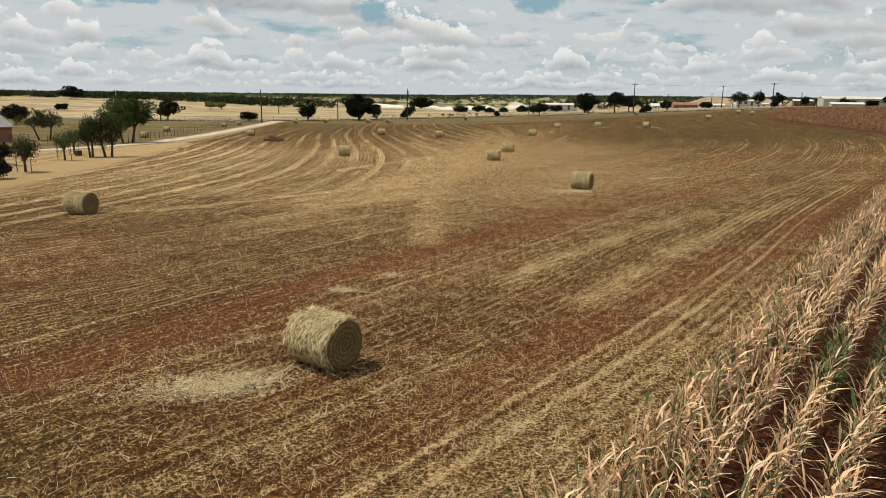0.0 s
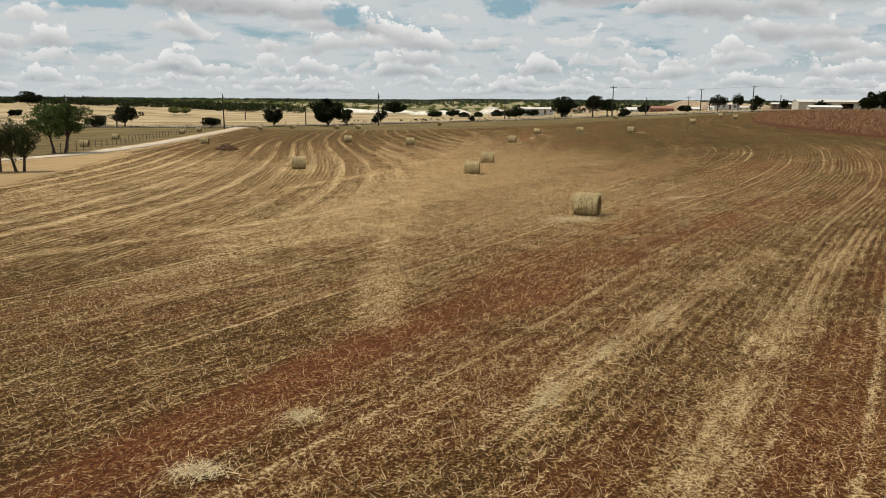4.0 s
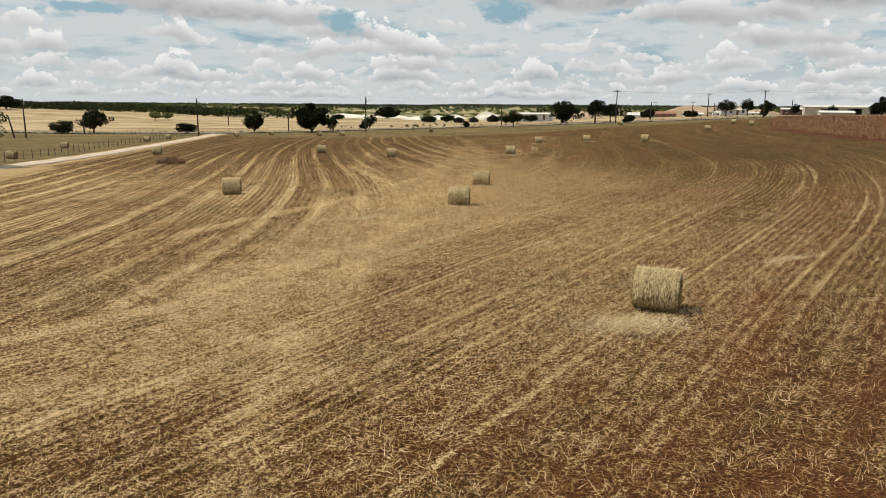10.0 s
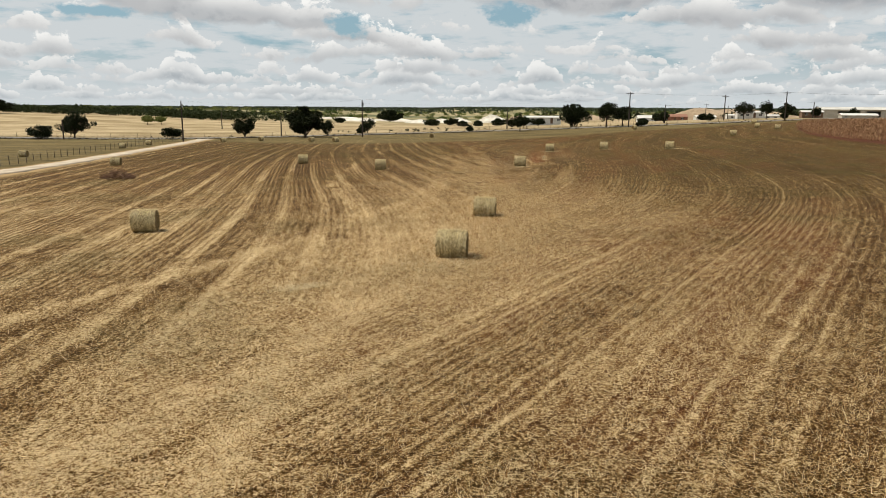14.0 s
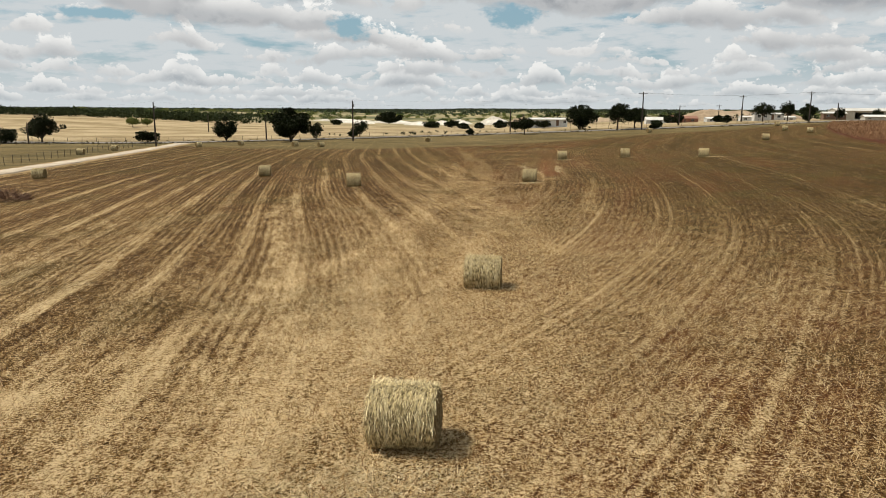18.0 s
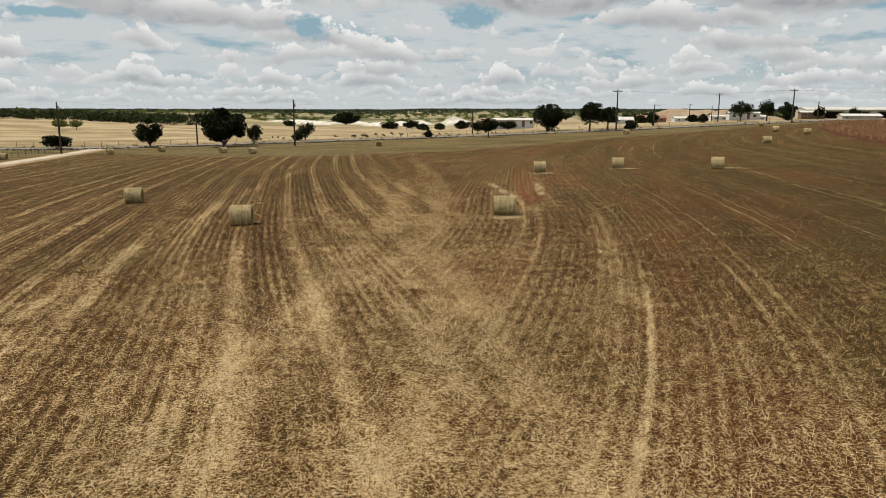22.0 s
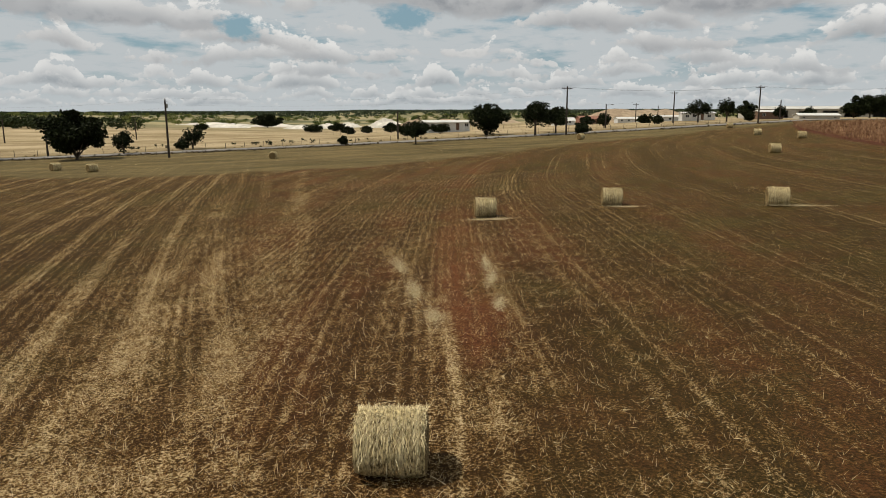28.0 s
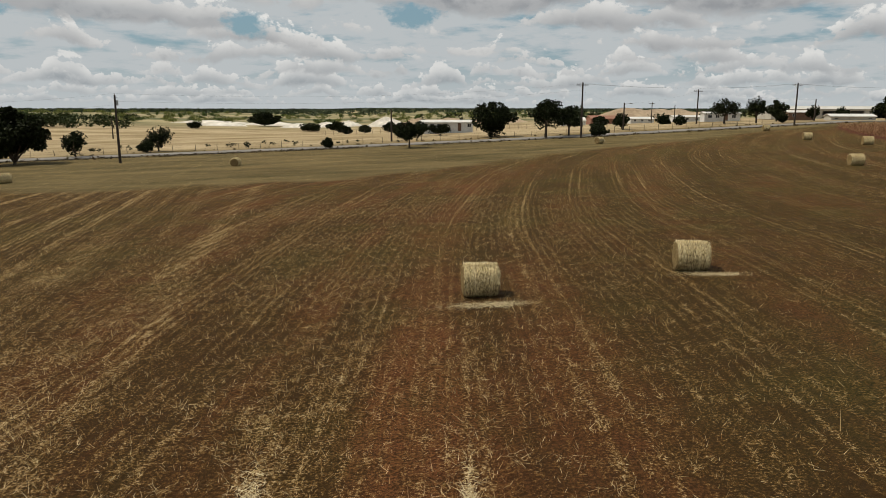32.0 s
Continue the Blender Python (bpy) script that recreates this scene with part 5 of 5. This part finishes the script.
plants = [corn_parts(i) for i in range(5)]
rand = np.random.default_rng(41)
spots = []
for row_n in range(24):
    cx, cy, cnx, cny = along(CORN_EDGE[:7], 0.15 if row_n < 6 else 0.22)
    off = 0.30 + 0.78 * row_n
    px, py = cx - cnx * off + rand.normal(0, 0.05, len(cx)), cy - cny * off + rand.normal(0, 0.05, len(cx))
    ok = (py > -9) & (py < (62 if row_n < 8 else 40)) & (rand.random(len(cx)) < 0.93)
    spots += [(x, y, row_n) for x, y in zip(px[ok], py[ok])]
near = sorted((s for s in spots if s[1] > 3.0), key=lambda s: abs(s[0] - 9) + abs(s[1] - 7))[:90]
near_set = set(near)
corn_masters = []
for variant in range(5):
    ob = new("corn_plant")
    tagged(ob, "dry tan corn plant with curled leaves and some green", "corn", "corn plants along the field edge")
    for name, v, f in plants[variant]:
        sheet(name, v, f, M_STALK if name == "stalk" else M_CORN, ob)
    corn_masters.append(ob)
for i, (x, y, row_n) in enumerate(near):
    m = pose(x, y, gz(x, y) - 0.02, rand.normal(0, 4), rand.normal(0, 4), rand.uniform(0, 360))
    if i < 5:
        corn_masters[i].matrix_basis = m
    else:
        copy_thing(corn_masters[i % 5], m)


def crowd(name, pieces, places, material, label, category):
    """Many copies of some pieces joined into one mesh: places are x, y, scale."""
    pl = np.array(places, float)
    vs, fs, n0 = [], [], 0
    r = np.random.default_rng(11)
    kind = r.integers(0, len(pieces), len(pl))
    for q, (pv, pf) in enumerate(pieces):
        sel = pl[kind == q]
        a = r.uniform(0, 6.283, len(sel))
        c, s, sc = np.cos(a)[:, None], np.sin(a)[:, None], sel[:, 2:3]
        lx, ly = r.normal(0, 0.08, (len(sel), 1)), r.normal(0, 0.08, (len(sel), 1))
        x = (pv[None, :, 0] * c - pv[None, :, 1] * s) * sc + sel[:, 0:1] + lx * pv[None, :, 2]
        y = (pv[None, :, 0] * s + pv[None, :, 1] * c) * sc + sel[:, 1:2] + ly * pv[None, :, 2]
        z = pv[None, :, 2] * sc + ground_z(sel[:, 0], sel[:, 1])[:, None] - 0.02
        vs.append(np.stack([x, y, z], -1).reshape(-1, 3))
        fs.append((pf[None] + (np.arange(len(sel)) * len(pv))[:, None, None] + n0).reshape(-1, 4))
        n0 += len(sel) * len(pv)
    ob = sheet(name, np.concatenate(vs), np.concatenate(fs), material)
    return tagged(ob, label, category, kind="stuff")


def merged(pieces):
    vs, fs, n0 = [], [], 0
    for _, v, f in pieces:
        vs.append(v)
        fs.append(f + n0)
        n0 += len(v)
    return np.concatenate(vs), np.concatenate(fs)


crowd("corn_rows", [merged([q for q in corn_parts(i + 20, 11, 2) if q[0] != "tassel"]) for i in range(6)], [(x, y, rand.uniform(0.85, 1.1)) for x, y, row_n in spots if (x, y, row_n) not in near_set], M_CORN, "rows of dry tan corn with some green leaves", "corn")
# the rest of the corn, farther off: a tuft of blades for each plant
tufts = []
for q in range(5):
    k = 6
    a = rand.uniform(0, 6.283, k)
    base = np.stack([rand.normal(0, 0.12, k), rand.normal(0, 0.12, k), rand.uniform(0.1, 0.7, k)], -1)
    tufts.append(blades(base, np.stack([np.cos(a) * 0.6, np.sin(a) * 0.6, rand.uniform(0.5, 1.5, k)], -1), rand.uniform(0.30, 0.55, k), rand.uniform(0.035, 0.065, k), rand.uniform(0, 0.35, k), rand))
far_spots = []
cx, cy, cnx, cny = along(CORN_EDGE, 0.55)
for row_n in range(130):
    off = 0.4 + 0.95 * row_n * (1 + row_n * 0.004)
    px, py = cx - cnx * off + rand.normal(0, 0.1, len(cx)), cy - cny * off + rand.normal(0, 0.15, len(cx))
    ok = ((py > 58) | ((py > -14) & (off > 18.5)) | ((py > 38) & (off > 6.5))) & (py < 252) & (rand.random(len(cx)) < (0.95 if row_n < 20 else 0.6 if row_n < 50 else 0.25)) & (px < 240) & (side_of(CORN_EDGE, px, py) > 0.2)
    far_spots += [(x, y, s) for x, y, s in zip(px[ok], py[ok], rand.uniform(0.85, 1.25, ok.sum()))]
crowd("corn_block", tufts, far_spots, M_CORN_FAR, "wide block of dry russet corn", "corn")

# ---- straw on the field ----
# the field's plan on a grid, to strew by
CELL = 0.5
FX, FY = np.meshgrid(np.arange(-72, 132, CELL), np.arange(-4, 250, CELL))
plan_cover, plan_mess, plan_lane = straw_cover(FX, FY)
plan_seam = side_of(SEAM, FX, FY) + 1.5 * wobble(FX, FY, 8, 6) > 0
plan_row = np.where(plan_seam, 0.5 * wobble(FX, FY, 45, 4), 0.25 * wobble(FX, FY, 40, 3))
plan_field = (side_of(CORN_EDGE, FX, FY) < 0.4) & (side_of(YARD_EDGE + [(-50, 160), (-57, 215)], FX, FY) > 1.0) & (side_of(ROAD, FX, FY) > 5.5)
plan_rise = 0.05 * wobble(FX, FY, 9, 1) + 0.03 * wobble(FX, FY, 3, 2)


def strew(name, count, spread, label, seed, length, lie, y_range=(1, 172), width=(0.003, 0.006), drilled=0.0, least=0.0):
    """Stalks strewn where straw lies; drilled: how closely they keep to the drill rows, least: the share on bare ground."""
    r = np.random.default_rng(seed)
    y = r.uniform(*y_range, count)
    x = 0.125 * y + r.normal(0, spread, count) + r.uniform(-3, 3, count)
    at = (np.clip((y + 4) / CELL + r.uniform(-0.5, 0.5, count) + 0.5, 0, FX.shape[0] - 1).astype(int), np.clip((x + 72) / CELL + r.uniform(-0.5, 0.5, count) + 0.5, 0, FX.shape[1] - 1).astype(int))
    cover, mess, lane, seam = plan_cover[at], plan_mess[at], plan_lane[at], plan_seam[at]
    u = plan_row[at] + x - np.where(seam, np.interp(y, slope_y, drift), np.interp(y, slope_y, drift_left))
    band = np.where(seam, 0.0, 0.18 * np.sin((u + 0.35) * 6.2832 / 2.55 + 1.0)) * (1 - mess)
    clump = 0.22 * wobble(x, y, 1.1, 91) + 0.16 * wobble(x, y, 0.45, 92)
    ok = (r.random(count) < least + (cover + band + clump - 0.12) * 1.35) & plan_field[at]
    x, y, u, lane, rise = x[ok], y[ok], u[ok], lane[ok], plan_rise[at][ok]
    k = len(x)
    if drilled:
        x = x + (np.round(u / 0.38) * 0.38 - u) * drilled + r.normal(0, 0.03, k) + 0.095
    p = np.stack([x, y, ground_z(x, y) + rise + r.uniform(-0.01, 0.075, k) * (lie < 0.4)], -1)
    d = np.stack([r.normal(0, 1, k), r.normal(0, 1, k), np.abs(r.normal(lie, lie * 0.6, k)) + 0.03], -1)
    d /= np.linalg.norm(d, axis=1, keepdims=True)
    s = np.cross(d, np.array([0, 0, 1.0]) + 0.45 * r.normal(size=(k, 3)))
    s /= np.linalg.norm(s, axis=1, keepdims=True)
    w = r.uniform(*width, k)[:, None]
    ln = (length * r.lognormal(0, 0.45, k))[:, None]
    v = np.stack([p - s * w, p + s * w, p + d * ln], 1).reshape(-1, 3)
    ob = sheet(name, v, np.arange(3 * k).reshape(-1, 3), M_STRAW_ROW)
    for key, value in (("lane", lane), ("regrowth_shade", regrowth_shade(x, y))):
        ob.data.attributes.new(key, "FLOAT", "POINT").data.foreach_set("value", np.repeat(value.astype(np.float32), 3))
    return tagged(ob, label, "straw", kind="stuff")


strew("stubble", 700000, 9, "short standing stubble in drilled rows", 61, 0.12, 1.3, width=(0.003, 0.007), drilled=0.4, least=0.3)
strew("cut_straw", 2100000, 8, "chopped straw lying across the field", 62, 0.17, 0.28, width=(0.0025, 0.0065))
strew("far_stubble", 480000, 32, "taller stubble clumps over the whole field", 63, 0.085, 0.6, (20, 246), (0.006, 0.014), 0.35, 0.1)

# loose mats of raked hay: x, y, half length, half width, turn, count
MATS = [(-4.5, 7.6, 1.4, 0.6, 20, 2300), (-3.1, 14.7, 0.4, 0.3, 0, 350), (-1.9, 16.6, 0.3, 0.2, 0, 200), (7.0, 38.3, 1.35, 0.75, 12, 2600), (12.4, 111.2, 0.85, 0.35, 4, 1100), (20.9, 141.2, 0.9, 0.3, 0, 900), (30.0, 143.2, 0.9, 0.25, -10, 700), (39.6, 139.4, 1.2, 0.25, -18, 800),
        (3.2, 60.8, 1.6, 0.8, 10, 1500), (14.3, 130.0, 0.7, 0.22, 90, 500), (14.4, 125.6, 0.8, 0.22, 88, 500), (14.6, 122.2, 0.5, 0.22, 85, 350), (17.8, 129.2, 0.8, 0.18, 80, 450), (17.4, 126.6, 0.8, 0.18, 75, 450), (16.9, 123.2, 0.5, 0.18, 75, 300), (2.6, 17.4, 0.9, 0.16, 60, 300), (4.2, 19.8, 1.0, 0.15, 57, 300), (6.4, 22.6, 1.1, 0.15, 52, 300), (15.0, 46.0, 1.5, 0.3, 30, 700), (-1.5, 57.5, 0.9, 0.3, 30, 600)]
for i, (x, y, a, b, turn, count) in enumerate(MATS):
    ob = thing("hay_mat", x, y, "thin pale mat of loose raked hay on stubble", "loose hay", "loose hay mats", turn=turn)
    r = np.random.default_rng(300 + i)
    count = int(count * 1.6)
    p = np.stack([r.normal(0, a * (0.55 if y < 118 else 0.95), count), r.normal(0, b * 0.55, count), r.uniform(0.01, 0.07, count)], -1)
    v, f = blades(p, np.stack([r.normal(0, 1, count), r.normal(0, 1, count), np.abs(r.normal(0, 0.25, count))], -1), r.uniform(0.07, 0.24, count), r.uniform(0.004, 0.009, count), r.uniform(0, 0.15, count), r, np.array([0, 0, 1.0]))
    tagged(sheet("raked_hay", v, f, M_HAY_MAT, ob), kind="stuff")
